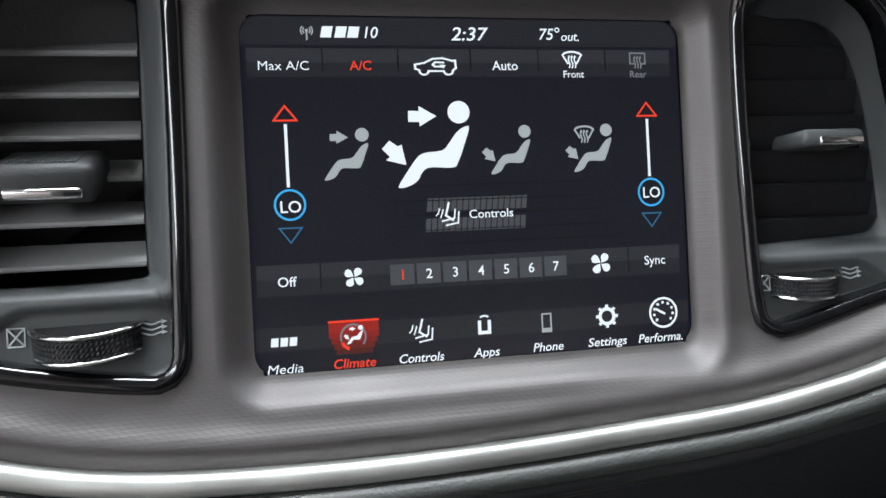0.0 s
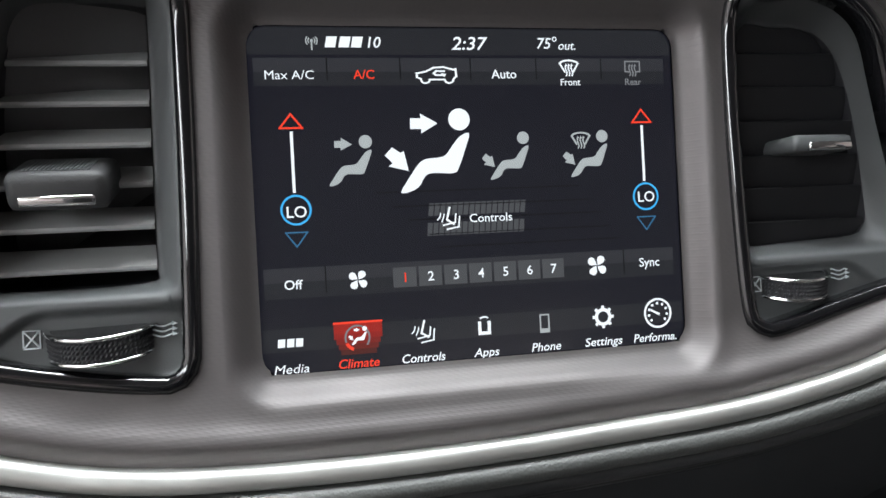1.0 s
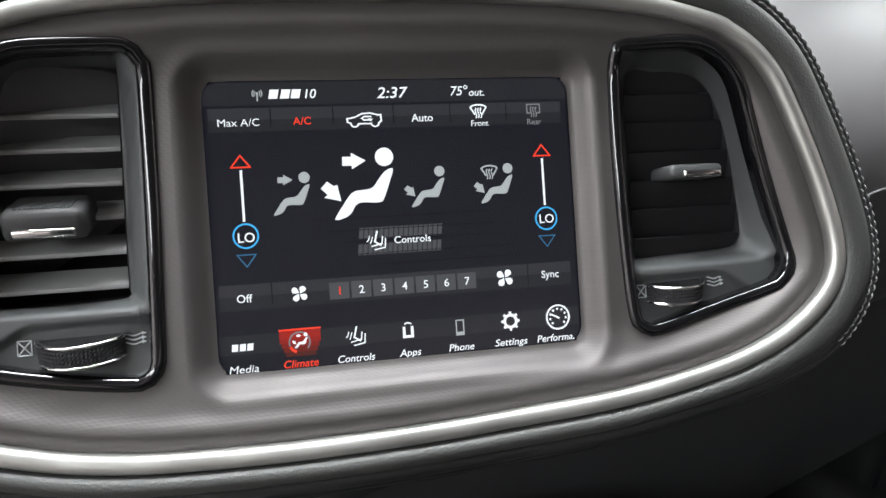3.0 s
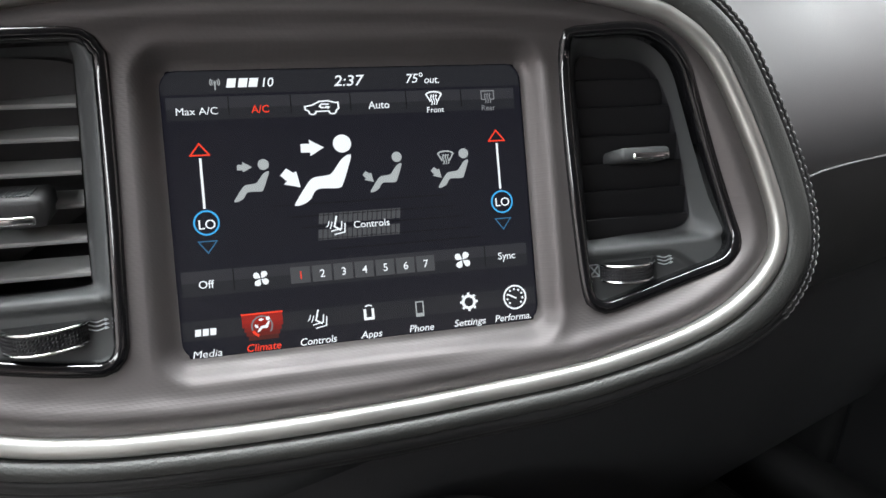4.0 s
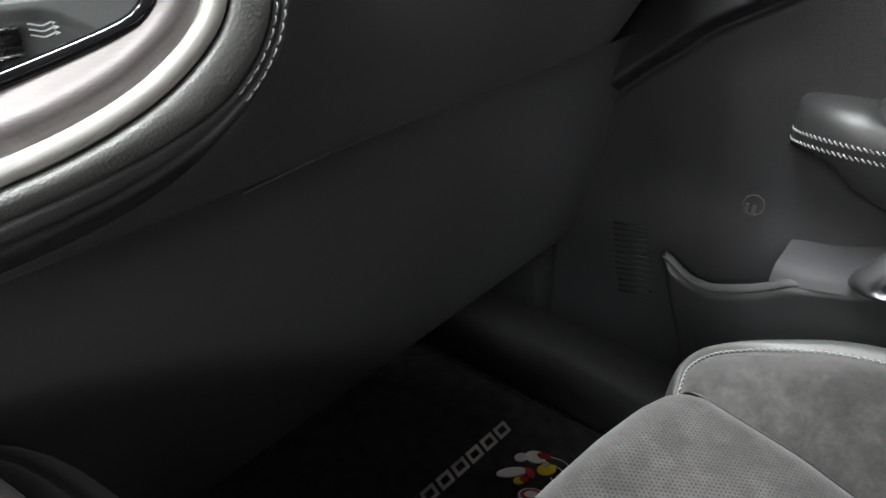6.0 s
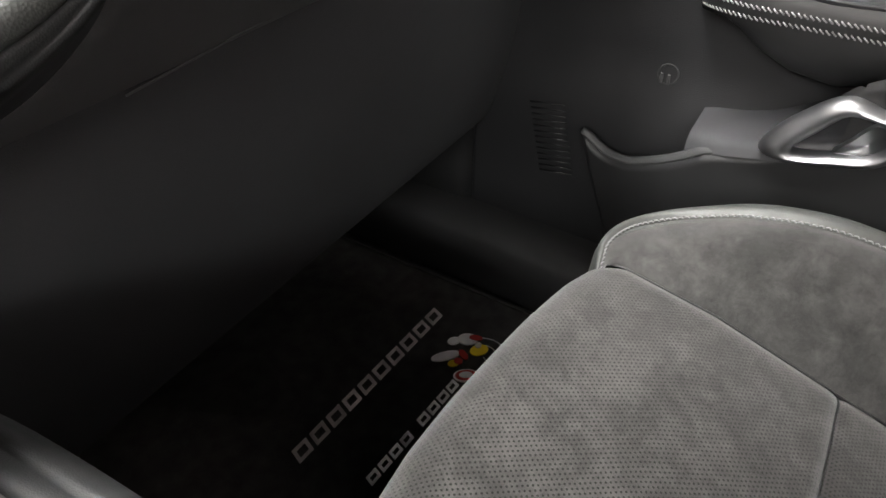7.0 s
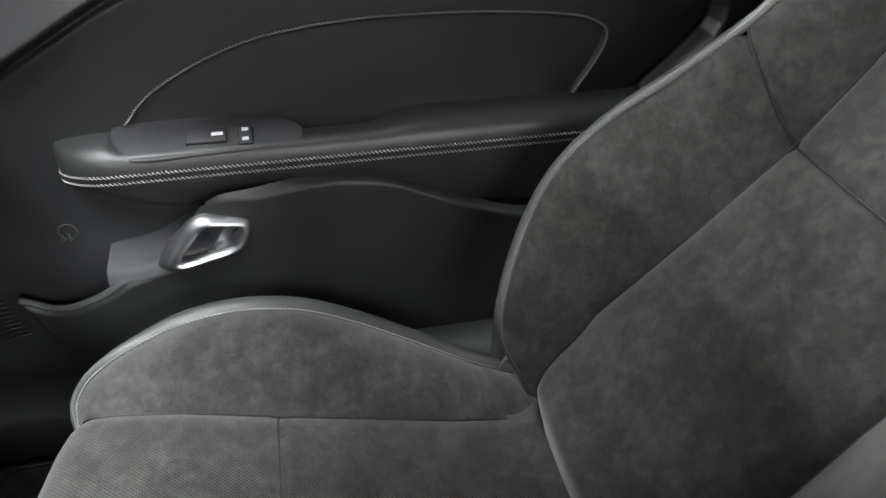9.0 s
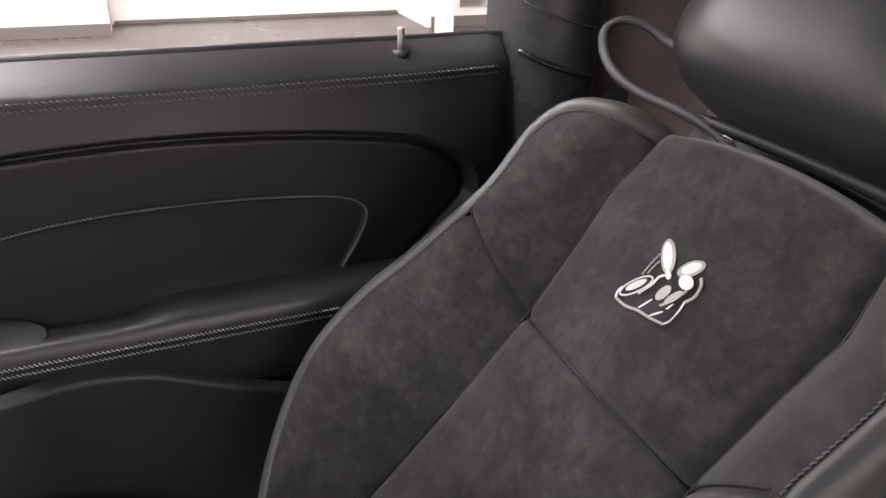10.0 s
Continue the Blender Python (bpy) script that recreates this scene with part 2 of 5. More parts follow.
def tube(path, profile, up=(0, 0, 1), closed=False, caps=True):
    """A profile of (side, up) pairs swept along a path."""
    p = np.asarray(path, float)
    tan = np.roll(p, -1, 0) - np.roll(p, 1, 0) if closed else np.gradient(p, axis=0)
    tan /= np.linalg.norm(tan, axis=1)[:, None] + 1e-12
    upv = np.asarray(up, float)
    upv = np.broadcast_to(upv, p.shape) if upv.ndim == 1 else upv
    side = np.cross(tan, upv)
    side /= np.linalg.norm(side, axis=1)[:, None] + 1e-12
    nrm = np.cross(side, tan)
    prof = np.asarray(profile, float)
    rows = p[:, None] + side[:, None] * prof[None, :, :1] + nrm[:, None] * prof[None, :, 1:]
    v, f = loft(rows, closed_u=True, closed_v=closed)
    if caps and not closed:
        m = len(prof)
        f += [tuple(range(m))[::-1], tuple(range((len(p) - 1) * m, len(p) * m))]
    return v, f


def oval(rx, ry, n=12):
    return [(rx * math.cos(2 * math.pi * k / n), ry * math.sin(2 * math.pi * k / n)) for k in range(n)]


def prism(poly, d0, d1, bevel=0.0, axis="y"):
    """A plate with the outline poly in the plane across axis, from d0 (front) to d1 (back), its front edge bevelled."""
    p = np.asarray(poly, float)
    area = 0.5 * np.sum(p[:, 0] * np.roll(p[:, 1], -1) - np.roll(p[:, 0], -1) * p[:, 1])
    if area < 0:
        p = p[::-1]
    rings = []
    if bevel:
        e = np.roll(p, -1, 0) - np.roll(p, 1, 0)
        e /= np.linalg.norm(e, axis=1)[:, None] + 1e-12
        inward = np.stack([-e[:, 1], e[:, 0]], 1)
        rings = [(p + inward * bevel, d0), (p + inward * bevel * 0.3, d0 + bevel * 0.3 * np.sign(d1 - d0))]
        rings.append((p, d0 + bevel * np.sign(d1 - d0)))
    else:
        rings = [(p, d0)]
    rings.append((p, d1))
    rows = []
    for q, d in rings:
        one = np.full((len(q), 3), d)
        if axis == "y":
            one[:, 0], one[:, 2] = q[:, 0], q[:, 1]
        elif axis == "x":
            one[:, 1], one[:, 2] = q[:, 0], q[:, 1]
        else:
            one[:, 0], one[:, 1] = q[:, 0], q[:, 1]
        rows.append(one)
    v, f = loft(rows, closed_u=True)
    n = len(p)
    f += [tuple(range(n)), tuple(range((len(rows) - 1) * n, len(rows) * n))[::-1]]
    return v, f


def rounded(x0, x1, z0, z1, r, n=5):
    out = []
    for cx, cz, a0 in ((x1 - r, z1 - r, 0), (x0 + r, z1 - r, 90), (x0 + r, z0 + r, 180), (x1 - r, z0 + r, 270)):
        out += [(cx + r * math.cos(radians(a0 + 90 * k / n)), cz + r * math.sin(radians(a0 + 90 * k / n))) for k in range(n + 1)]
    return out


def block(x0, x1, y0, y1, z0, z1, r=0.004):
    """A box with rounded edges."""
    bm = bmesh.new()
    bmesh.ops.create_cube(bm, size=1)
    bmesh.ops.scale(bm, vec=(x1 - x0, y1 - y0, z1 - z0), verts=bm.verts)
    bmesh.ops.translate(bm, vec=((x0 + x1) / 2, (y0 + y1) / 2, (z0 + z1) / 2), verts=bm.verts)
    bmesh.ops.bevel(bm, geom=bm.edges[:], offset=r, segments=3, affect="EDGES", profile=0.5)
    bm.verts.index_update()
    out = np.array([v.co for v in bm.verts]), [[v.index for v in f.verts] for f in bm.faces]
    bm.free()
    return out


def joined(pieces):
    vs, fs, n = [], [], 0
    for v, f in pieces:
        vs.append(np.asarray(v, float))
        fs += [tuple(i + n for i in face) for face in f]
        n += len(v)
    return np.vstack(vs), fs


def moved(vf, m):
    a = np.array(m)
    return np.asarray(vf[0]) @ a[:3, :3].T + a[:3, 3], vf[1]


def signed(poly, pts):
    """Distance of points to an outline, less than nought inside."""
    p, q = np.asarray(poly, float), np.asarray(pts, float)
    a, b = p, np.roll(p, -1, 0)
    best, inside = np.full(len(q), 1e9), np.zeros(len(q), bool)
    near = np.zeros_like(q)
    for s, e in zip(a, b):
        d = e - s
        k = np.clip(((q - s) @ d) / (d @ d + 1e-18), 0, 1)
        c = s + k[:, None] * d
        dist = np.linalg.norm(q - c, axis=1)
        hit = dist < best
        best[hit], near[hit] = dist[hit], c[hit]
        cross = (s[1] > q[:, 1]) != (e[1] > q[:, 1])
        with np.errstate(divide="ignore", invalid="ignore"):
            xs = (e[0] - s[0]) * (q[:, 1] - s[1]) / (e[1] - s[1] + 1e-18) + s[0]
        inside ^= cross & (q[:, 0] < xs)
    return np.where(inside, -best, best), near


def step(a, b, x):
    t = np.clip((x - a) / (b - a), 0, 1)
    return t * t * (3 - 2 * t)


def field(lo, hi, cell, outline, holes, depth, to3):
    """A sheet over the region inside outline and outside the holes; depth(points) gives its height, to3 its place."""
    nx, ny = int((hi[0] - lo[0]) / cell) + 1, int((hi[1] - lo[1]) / cell) + 1
    gx, gy = np.meshgrid(np.linspace(lo[0], hi[0], nx), np.linspace(lo[1], hi[1], ny))
    q = np.stack([gx.ravel(), gy.ravel()], 1)
    keep = np.ones(len(q), bool)
    for poly, sign in [(outline, 1)] + [(h, -1) for h in holes]:
        if poly is None:
            continue
        s, near = signed(poly, q)
        s = s * sign
        snap = np.abs(s) < 0.6 * cell
        q[snap] = near[snap]
        keep &= (s < 0) | snap
    grid = np.arange(nx * ny).reshape(ny, nx)
    quads = np.stack([grid[:-1, :-1], grid[:-1, 1:], grid[1:, 1:], grid[1:, :-1]], -1).reshape(-1, 4)
    quads = quads[keep[quads].all(1)]
    centre = q[quads].mean(1)
    ok = np.ones(len(quads), bool)
    for poly, sign in [(outline, 1)] + [(h, -1) for h in holes]:
        if poly is not None:
            ok &= signed(poly, centre)[0] * sign < 0
    quads = quads[ok]
    # slivers on the rim are dropped
    d1, d2 = q[quads[:, 2]] - q[quads[:, 0]], q[quads[:, 3]] - q[quads[:, 1]]
    quads = quads[0.5 * (d1[:, 0] * d2[:, 1] - d1[:, 1] * d2[:, 0]) > 0.002 * cell * cell]
    used, back = np.unique(quads, return_inverse=True)
    q = q[used]
    return to3(q, depth(q)), back.reshape(-1, 4).tolist()


def stitches(path, out, pitch=0.0046, length=0.0034, r=0.00045, slant=0.0):
    """Thread: short rounded stitches along a path, lying on its outer side."""
    p = np.asarray(path, float)
    s = np.r_[0, np.cumsum(np.linalg.norm(np.diff(p, axis=0), axis=1))]
    out = np.broadcast_to(np.asarray(out, float), p.shape)
    pieces = []
    for c in np.arange(pitch, s[-1] - pitch, pitch):
        def at(x, arr):
            return np.array([np.interp(x, s, arr[:, k]) for k in range(3)])
        a, b, o = at(c - length / 2, p), at(c + length / 2, p), at(c, out)
        o = o / (np.linalg.norm(o) + 1e-12)
        d = (b - a) / (np.linalg.norm(b - a) + 1e-12)
        side = np.cross(d, o)
        a, b = a - side * slant, b + side * slant
        mid = (a + b) / 2 + o * r * 1.1
        pieces.append(tube([a - o * r * 0.6, mid, b - o * r * 0.6], oval(r, r, 5), up=o))
    return joined(pieces)


def lettering(text, size, slant=0.0, track=1.0):
    """Flat letters from the built-in font, as a mesh about their middle."""
    cu = bpy.data.curves.new("text", "FONT")
    cu.body, cu.size, cu.shear, cu.space_character = text, size, slant, track
    cu.offset = 0.0 if "M" in text else 0.01
    cu.align_x, cu.align_y, cu.resolution_u = "CENTER", "CENTER", 3
    ob = bpy.data.objects.new("text", cu)
    scene.collection.objects.link(ob)
    dg = bpy.context.evaluated_depsgraph_get()
    me = bpy.data.meshes.new_from_object(ob.evaluated_get(dg))
    v = np.array([x.co for x in me.vertices])
    f = [list(x.vertices) for x in me.polygons]
    bpy.data.objects.remove(ob)
    bpy.data.meshes.remove(me)
    bpy.data.curves.remove(cu)
    v[:, :2] -= (v[:, :2].min(0) + v[:, :2].max(0)) / 2
    return v, f


# ---- the car's frames of reference ----
# The centre stack faces the driver and leans back: x across, y into the dash, z up its face.
STACK = Matrix.Translation((0, 0, 0.6)) @ pose(0, 0, 0, 0, 0, -18) @ pose(0, 0, 0, -23, 0, 0)
STACK_NP = np.array(STACK)


def on_stack(p):
    return np.asarray(p, float) @ STACK_NP[:3, :3].T + STACK_NP[:3, 3]


# ---- showroom ----
GROUND = -0.28


def slab(name, x0, x1, y0, y1, z0, z1, mat, label, category):
    v, f = block(x0, x1, y0, y1, z0, z1, 0.003)
    ob = part(name, v, f, mat, None, smooth=False)
    return tagged(ob, label, category, kind="structure")


slab("ground", -7, 8.5, -9, 9, GROUND - 0.1, GROUND, TILE, "brown-grey polished showroom floor", "floor")
slab("showroom_ceiling", -7, 8.5, -9, 9, 3.3, 3.4, WALLPAINT, "white showroom ceiling above the car", "ceiling")
slab("wall_east", 6.05, 6.9, -0.4, 9, GROUND, 3.3, WALLPAINT, "white painted wall with a grey skirting", "wall")
slab("wall_east_recess", 6.5, 6.9, -2.859, -0.401, GROUND, 3.3, WALLPAINT, "white painted recessed wall of the showroom", "wall")
slab("wall_east_far", 5.75, 6.9, -8.8, -2.86, GROUND, 3.3, WALLPAINT, "white painted wall beside a round post", "wall")
slab("wall_west", -6.8, -6.6, -9, 9, GROUND, 3.3, WALLPAINT, "white painted showroom wall", "wall")
slab("wall_north", -7, 8.5, 8.8, 9, GROUND, 3.3, WALLPAINT, "white painted showroom wall", "wall")
slab("wall_south", -7, 8.5, -9, -8.8, GROUND, 3.3, WALLPAINT, "white painted showroom wall", "wall")
slab("baseboard", 6.03, 6.05, -0.4, 9, GROUND, GROUND + 0.09, GREYWALL, "grey-brown skirting along a white wall", "skirting")
slab("baseboard_recess", 6.48, 6.5, -2.85, -0.42, GROUND, GROUND + 0.03, GREYWALL, "dark low skirting along a white wall", "skirting")
slab("baseboard_far", 5.73, 5.75, -9, -2.9, GROUND, GROUND + 0.09, GREYWALL, "grey-brown skirting along a white wall", "skirting")


def showroom_post():
    root = thing("wall_post", pose(5.3, -2.83, GROUND), "white round post standing before the showroom wall", "post")
    ring = [(0.075 * math.cos(a), 0.075 * math.sin(a)) for a in np.linspace(0, 2 * math.pi, 24, endpoint=False)]
    v, f = prism(ring, GROUND + 3.58, GROUND + 0.02, 0.004, axis="z")
    part("shaft", v + np.array([5.3, -2.83, 0]), f, WALLPAINT, root)
    v, f = prism([(1.3 * a, 1.3 * b) for a, b in ring], GROUND + 0.03, GROUND, 0.004, axis="z")
    part("foot", v + np.array([5.3, -2.83, 0]), f, WALLPAINT, root)


def wall_notice():
    root = thing("wall_notice", pose(5.74, -3.35, 0.1), "small white notice with faded grey printing on the wall", "notice")
    v, f = prism(rounded(-3.55, -3.15, -0.12, 0.28, 0.01), 5.735, 5.75, 0.002, axis="x")
    part("board", v, f, WALLPAINT, root)
    for k, (a, b, z) in enumerate(((-3.5, -3.3, 0.2), (-3.5, -3.22, 0.14), (-3.45, -3.2, 0.06), (-3.5, -3.35, -0.02))):
        v, f = prism(rounded(a, b, z, z + 0.03, 0.005), 5.731, 5.735, axis="x")
        part("printed_bar", v, f, GREYWALL, root)


showroom_post()
wall_notice()

# ---- the car's shell ----
slab("car_floor", -0.85, 0.86, -2.2, 0.75, -0.06, 0.0, CARPET, "black carpeted floor of the car", "floor")
slab("firewall", -0.85, 0.86, 0.55, 0.6, -0.06, 0.72, HARD, "black firewall behind the footwell", "wall")
slab("car_roof", -0.62, 0.64, -2.0, -0.1, 1.09, 1.14, LINER, "grey cloth headliner of the car roof", "ceiling")
slab("driver_sill", -0.84, -0.72, -1.1, 0.6, 0.0, 0.1, HARD, "black driver's door sill beside the open doorway", "sill")
slab("rear_bulkhead", -0.85, 0.86, -2.25, -2.15, -0.06, 0.75, HARD, "black rear bulkhead of the cabin", "wall")
slab("driver_quarter", -0.84, -0.7, -2.2, -1.1, 0.0, 1.1, HARD, "black rear quarter on the driver's side", "wall")
slab("rear_shelf", -0.8, 0.8, -2.15, -1.75, 0.6, 0.7, HARD, "black parcel shelf behind the rear seat", "shelf")
for name, x0 in (("windscreen_pillar_1", -0.78), ("windscreen_pillar_2", 0.72)):
    v, f = tube([(x0 + 0.03, 0.52, 0.7), (x0 + 0.02, 0.1, 0.95), (x0 * 0.82 + 0.03, -0.1, 1.11)], oval(0.035, 0.045, 10), up=(1, 0, 0))
    tagged(part(name, v, f, LINER, None), "grey trimmed windscreen pillar of the car", "pillar", kind="structure")


# ---- centre stack: trim panel, silver strip, leather surround ----
MM = 0.001
STRIP_RIGHT = [(-154, -16, -88), (-124, -16, -93.5), (-91, -16, -96), (-44.5, -16, -97), (6, -16, -96), (47, -16, -94), (89, -17.7, -91), (118, -20, -86.5),
               (148, -23, -79.5), (170, -25, -71.5), (187, -25.8, -62), (201, -26, -50), (208, -26, -37.5), (208.6, -26, -21.7), (203.6, -26, -1),
               (197, -26, 19), (189, -25.8, 39.5), (181, -25.6, 57), (174, -25.2, 66.5), (166.8, -24.7, 73.5), (158, -24, 79.7), (149.6, -23.4, 84)]
STRIP_REST = [(115, -21, 93), (60, -18, 98), (0, -17, 99), (-70, -17, 98), (-130, -20, 92), (-165, -24, 80), (-188, -26, 55), (-204, -26, 15), (-212, -26, -25),
              (-207, -25, -55), (-186, -20, -76)]
strip = smooth_line(np.array(STRIP_RIGHT + STRIP_REST) * MM, 260, closed=True)
outline = strip[:, [0, 2]]
SCREEN_RECT = rounded(-0.0852, 0.0852, -0.0647, 0.0647, 0.007)
VENT_R = np.array([(105.9, 74.9), (110.5, 75.9), (136.7, 75.7), (149.1, 72.8), (158.2, 65.8), (165.4, 54.7), (170.7, 40), (179.7, 9), (188.7, -24), (189.5, -34.4),
                   (185.6, -40.6), (178.4, -45.3), (151.3, -53), (120.4, -60.8), (112.7, -59.7), (108.6, -54.5), (106.3, -27.6), (104.5, 22.7), (105, 64.4)]) * MM
VENT_L = np.array([(-105.3, 65), (-105.6, 8.8), (-106.9, -47.3), (-107.7, -56.6), (-111.5, -61.8), (-116.8, -63), (-137.3, -60.4), (-161.9, -55.5), (-182, -49.5),
                   (-188.5, -43), (-189.5, -34), (-185, -2), (-178, 35), (-170, 60), (-163.5, 67.3), (-153.9, 73.2), (-140.1, 75.6), (-115.7, 77.2), (-108.6, 74.7), (-105.8, 69)]) * MM
VENT_R = smooth_line(VENT_R, 90, closed=True)
VENT_L = smooth_line(VENT_L, 90, closed=True)


def rim_depth(q):
    d = ((q[:, None] - outline[None]) ** 2).sum(-1)
    w = np.exp(-(d - d.min(1)[:, None]) / (2 * 0.012 ** 2))
    return (w @ strip[:, 1]) / w.sum(1)


def panel_depth(q):
    turns = [(0.0, 0.0)] + [(0.0045 * math.cos(a), 0.0045 * math.sin(a)) for a in np.linspace(0, 2 * math.pi, 8, endpoint=False)]
    s_out = -np.mean([signed(outline, q + np.array(o))[0] for o in turns], axis=0)
    s_scr = np.maximum(signed(SCREEN_RECT, q)[0], 0)
    flat = -0.0105
    d = flat + (rim_depth(q) + 0.002 - flat) * (1 - step(0.004, 0.034, s_out))
    d -= 0.0026 * np.exp(-((s_out - 0.0125) / 0.0042) ** 2)
    d += 0.0012 * np.exp(-((s_out - 0.0045) / 0.0022) ** 2)
    lip = step(0.0, 0.0105, s_scr)
    d = -0.0016 * (1 - lip) + d * lip
    d += 0.0006 * np.exp(-((s_scr - 0.016) / 0.005) ** 2)
    return d


def stack3(q, d):
    return np.stack([q[:, 0], d, q[:, 1]], 1)


def inset(poly, by):
    """An outline drawn in (or, below nought, out) by a distance."""
    t = np.roll(poly, -1, 0) - np.roll(poly, 1, 0)
    t /= np.linalg.norm(t, axis=1)[:, None]
    o = np.stack([t[:, 1], -t[:, 0]], 1)
    if signed(poly, poly[:1] + o[:1] * 0.001)[0][0] > 0:
        o = -o
    return poly + o * by


dash = thing("dashboard", STACK, "black leather dashboard with a satin grey centre panel and stitching", "dashboard")
v, f = field((-0.225, -0.104), (0.225, 0.104), 0.0022, outline, [rounded(-0.0845, 0.0845, -0.0640, 0.0640, 0.0075), inset(VENT_R, 0.0022), inset(VENT_L, 0.0022)], panel_depth, stack3)
part("centre_panel", v, f, TRIM, dash, "satin warm-grey trim panel with a fine woven grain", local=True)
part("silver_strip", *tube(strip + np.array([0, -0.0012, 0]), [(0.0038, -0.0002), (0.0035, 0.0012), (0.0024, 0.0021), (0.0006, 0.0025), (-0.0012, 0.0024), (-0.0028, 0.0017), (-0.0038, 0.0004), (-0.0040, -0.004), (0.0042, -0.004)], up=(0, -1, 0), closed=True), SATIN, dash, "satin silver border strip", local=True)

nrm = np.roll(strip, -1, 0) - np.roll(strip, 1, 0)
out2 = np.stack([nrm[:, 2], np.zeros(len(nrm)), -nrm[:, 0]], 1)
out2 /= np.linalg.norm(out2, axis=1)[:, None]
if (out2[:, [0, 2]] * outline).sum() < 0:
    out2 = -out2
into = np.array([0, 1.0, 0])


low = step(-0.055, -0.085, outline[:, 1])[:, None]


def ring(off, dep, pull=0.0):
    return strip + out2 * (off - pull * low) + into * (dep + low * (max(0.0, off - 0.019) * 2.5 - 0.0010 * math.sin(math.pi * min(1.0, max(0.0, (off - 0.004) / 0.013)))))


rows = [ring(0.0040, 0.005), ring(0.0042, -0.0008), ring(0.0050, -0.0024), ring(0.0064, -0.0034, 0.0004), ring(0.0084, -0.0040, 0.0010), ring(0.011, -0.0042, 0.0020), ring(0.0142, -0.0038, 0.0036), ring(0.0172, -0.0030, 0.0048), ring(0.0186, -0.0008, 0.0054), ring(0.0189, 0.004, 0.0056)]
part("leather_roll", *loft(rows, closed_u=True), LITLEATHER, dash, "padded grey-black leather roll round the panel", local=True)
rows = [ring(0.0184, 0.004, 0.0058), ring(0.0187, -0.0006, 0.0056), ring(0.0196, -0.0012, 0.0026), ring(0.0212, -0.0012, 0.0014), ring(0.0220, 0.0004, 0.001), ring(0.0226, -0.0008, 0.001), ring(0.0242, -0.0004), ring(0.0256, 0.0030),
        ring(0.0266, 0.012), ring(0.028, 0.026), ring(0.030, 0.045), ring(0.033, 0.07), ring(0.035, 0.095)]
part("stitched_band", *loft(rows, closed_u=True), LEATHER, dash, "black leather band with a double seam", local=True)
for off, dep, pull in ((0.0204, -0.0016, 0.002), (0.0235, -0.0010, 0.0)):
    line = ring(off, dep, pull)
    nn = out2 * 0.5 - into
    if off > 0.02:
        # the outer row shows on the sides and the top only
        free = low[:, 0] < 0.04
        first = int(np.where(free & ~np.roll(free, 1))[0][0])
        line, nn = np.roll(line, -first, 0)[:free.sum()], np.roll(nn, -first, 0)[:free.sum()]
    else:
        line, nn = np.vstack([line, line[:1]]), np.vstack([nn, nn[:1]])
    v, f = stitches(line, nn, pitch=0.0046, length=0.0034, r=0.00038)
    part("seam_stitching", v, f, DIMTHREAD, dash, "grey thread of the double seam", local=True)

# Passenger's side of the dash: a sheet rolled over from the windscreen down to the footwell.
PROFILE = [(0.38, 0.735), (0.22, 0.74), (0.12, 0.733), (0.05, 0.715), (0.0, 0.688), (-0.034, 0.655), (-0.055, 0.625), (-0.064, 0.60), (-0.066, 0.588), (-0.0655, 0.575),
           (-0.061, 0.556), (-0.050, 0.53), (-0.034, 0.50), (-0.014, 0.465), (-0.003, 0.449)]
prof = smooth_line(PROFILE, 60)
xs = np.linspace(0.04, 0.79, 130)


def dash_y(x, y):
    return y + 0.05 * step(0.66, 0.8, x)


rows = np.array([[(x, dash_y(x, y), z) for x in xs] for y, z in prof])
# the sheet dips behind the padded surround of the centre stack
inv = np.array(STACK.inverted())
loc = rows.reshape(-1, 3) @ inv[:3, :3].T + inv[:3, 3]
away = signed(outline, loc[:, [0, 2]])[0]
loc[:, 1] += step(0.042, 0.026, away) * np.maximum(0, 0.085 - loc[:, 1])
rows = on_stack(loc).reshape(rows.shape)
part("upper_dash", *loft(rows), DASHSKIN, dash, "padded black upper dash with a stitched seam")
rows = [[(x, y, z) for x in np.linspace(-0.8, 0.12, 20)] for y, z in [(0.4, 0.735), (0.25, 0.745), (0.14, 0.74), (0.1, 0.73), (0.07, 0.70), (0.08, 0.6), (0.09, 0.5), (0.1, 0.42)]]
part("driver_dash", *loft(rows), DASHSKIN, dash, "plain black driver's side of the dash")
GLOVE = smooth_line([(-0.004, 0.4505), (-0.001, 0.444), (0.001, 0.436), (0.003, 0.42), (0.008, 0.36), (0.018, 0.29), (0.030, 0.235), (0.042, 0.208), (0.07, 0.198), (0.12, 0.2)], 40)
rows = [[(x, y, z) for x in np.linspace(-0.12, 0.74, 34)] for y, z in GLOVE]
part("glovebox_lid", *loft(rows), KNEE, dash, "hard black plastic glovebox lid")
rows = [[(x, y + 0.012, z) for x in np.linspace(0.08, 0.8, 30)] for y, z in [(-0.004, 0.452), (0.012, 0.44), (0.03, 0.36), (0.055, 0.29), (0.08, 0.2), (0.12, 0.16), (0.25, 0.13), (0.5, 0.12)]]
part("knee_panel", *loft(rows), KNEE, dash, "dark panel round the glovebox")
SEAM = smooth_line([(0.236, -0.0655, 0.574), (0.246, -0.066, 0.584), (0.255, -0.0665, 0.588), (0.268, -0.0665, 0.5905), (0.285, -0.0668, 0.592), (0.33, -0.0668, 0.592), (0.42, -0.0668, 0.589), (0.49, -0.066, 0.586)], 80)
part("seam_welt", *tube(SEAM, oval(0.0011, 0.0009, 8), up=(0, -1, 0)), DASHSKIN, dash, "raised seam across the dash")
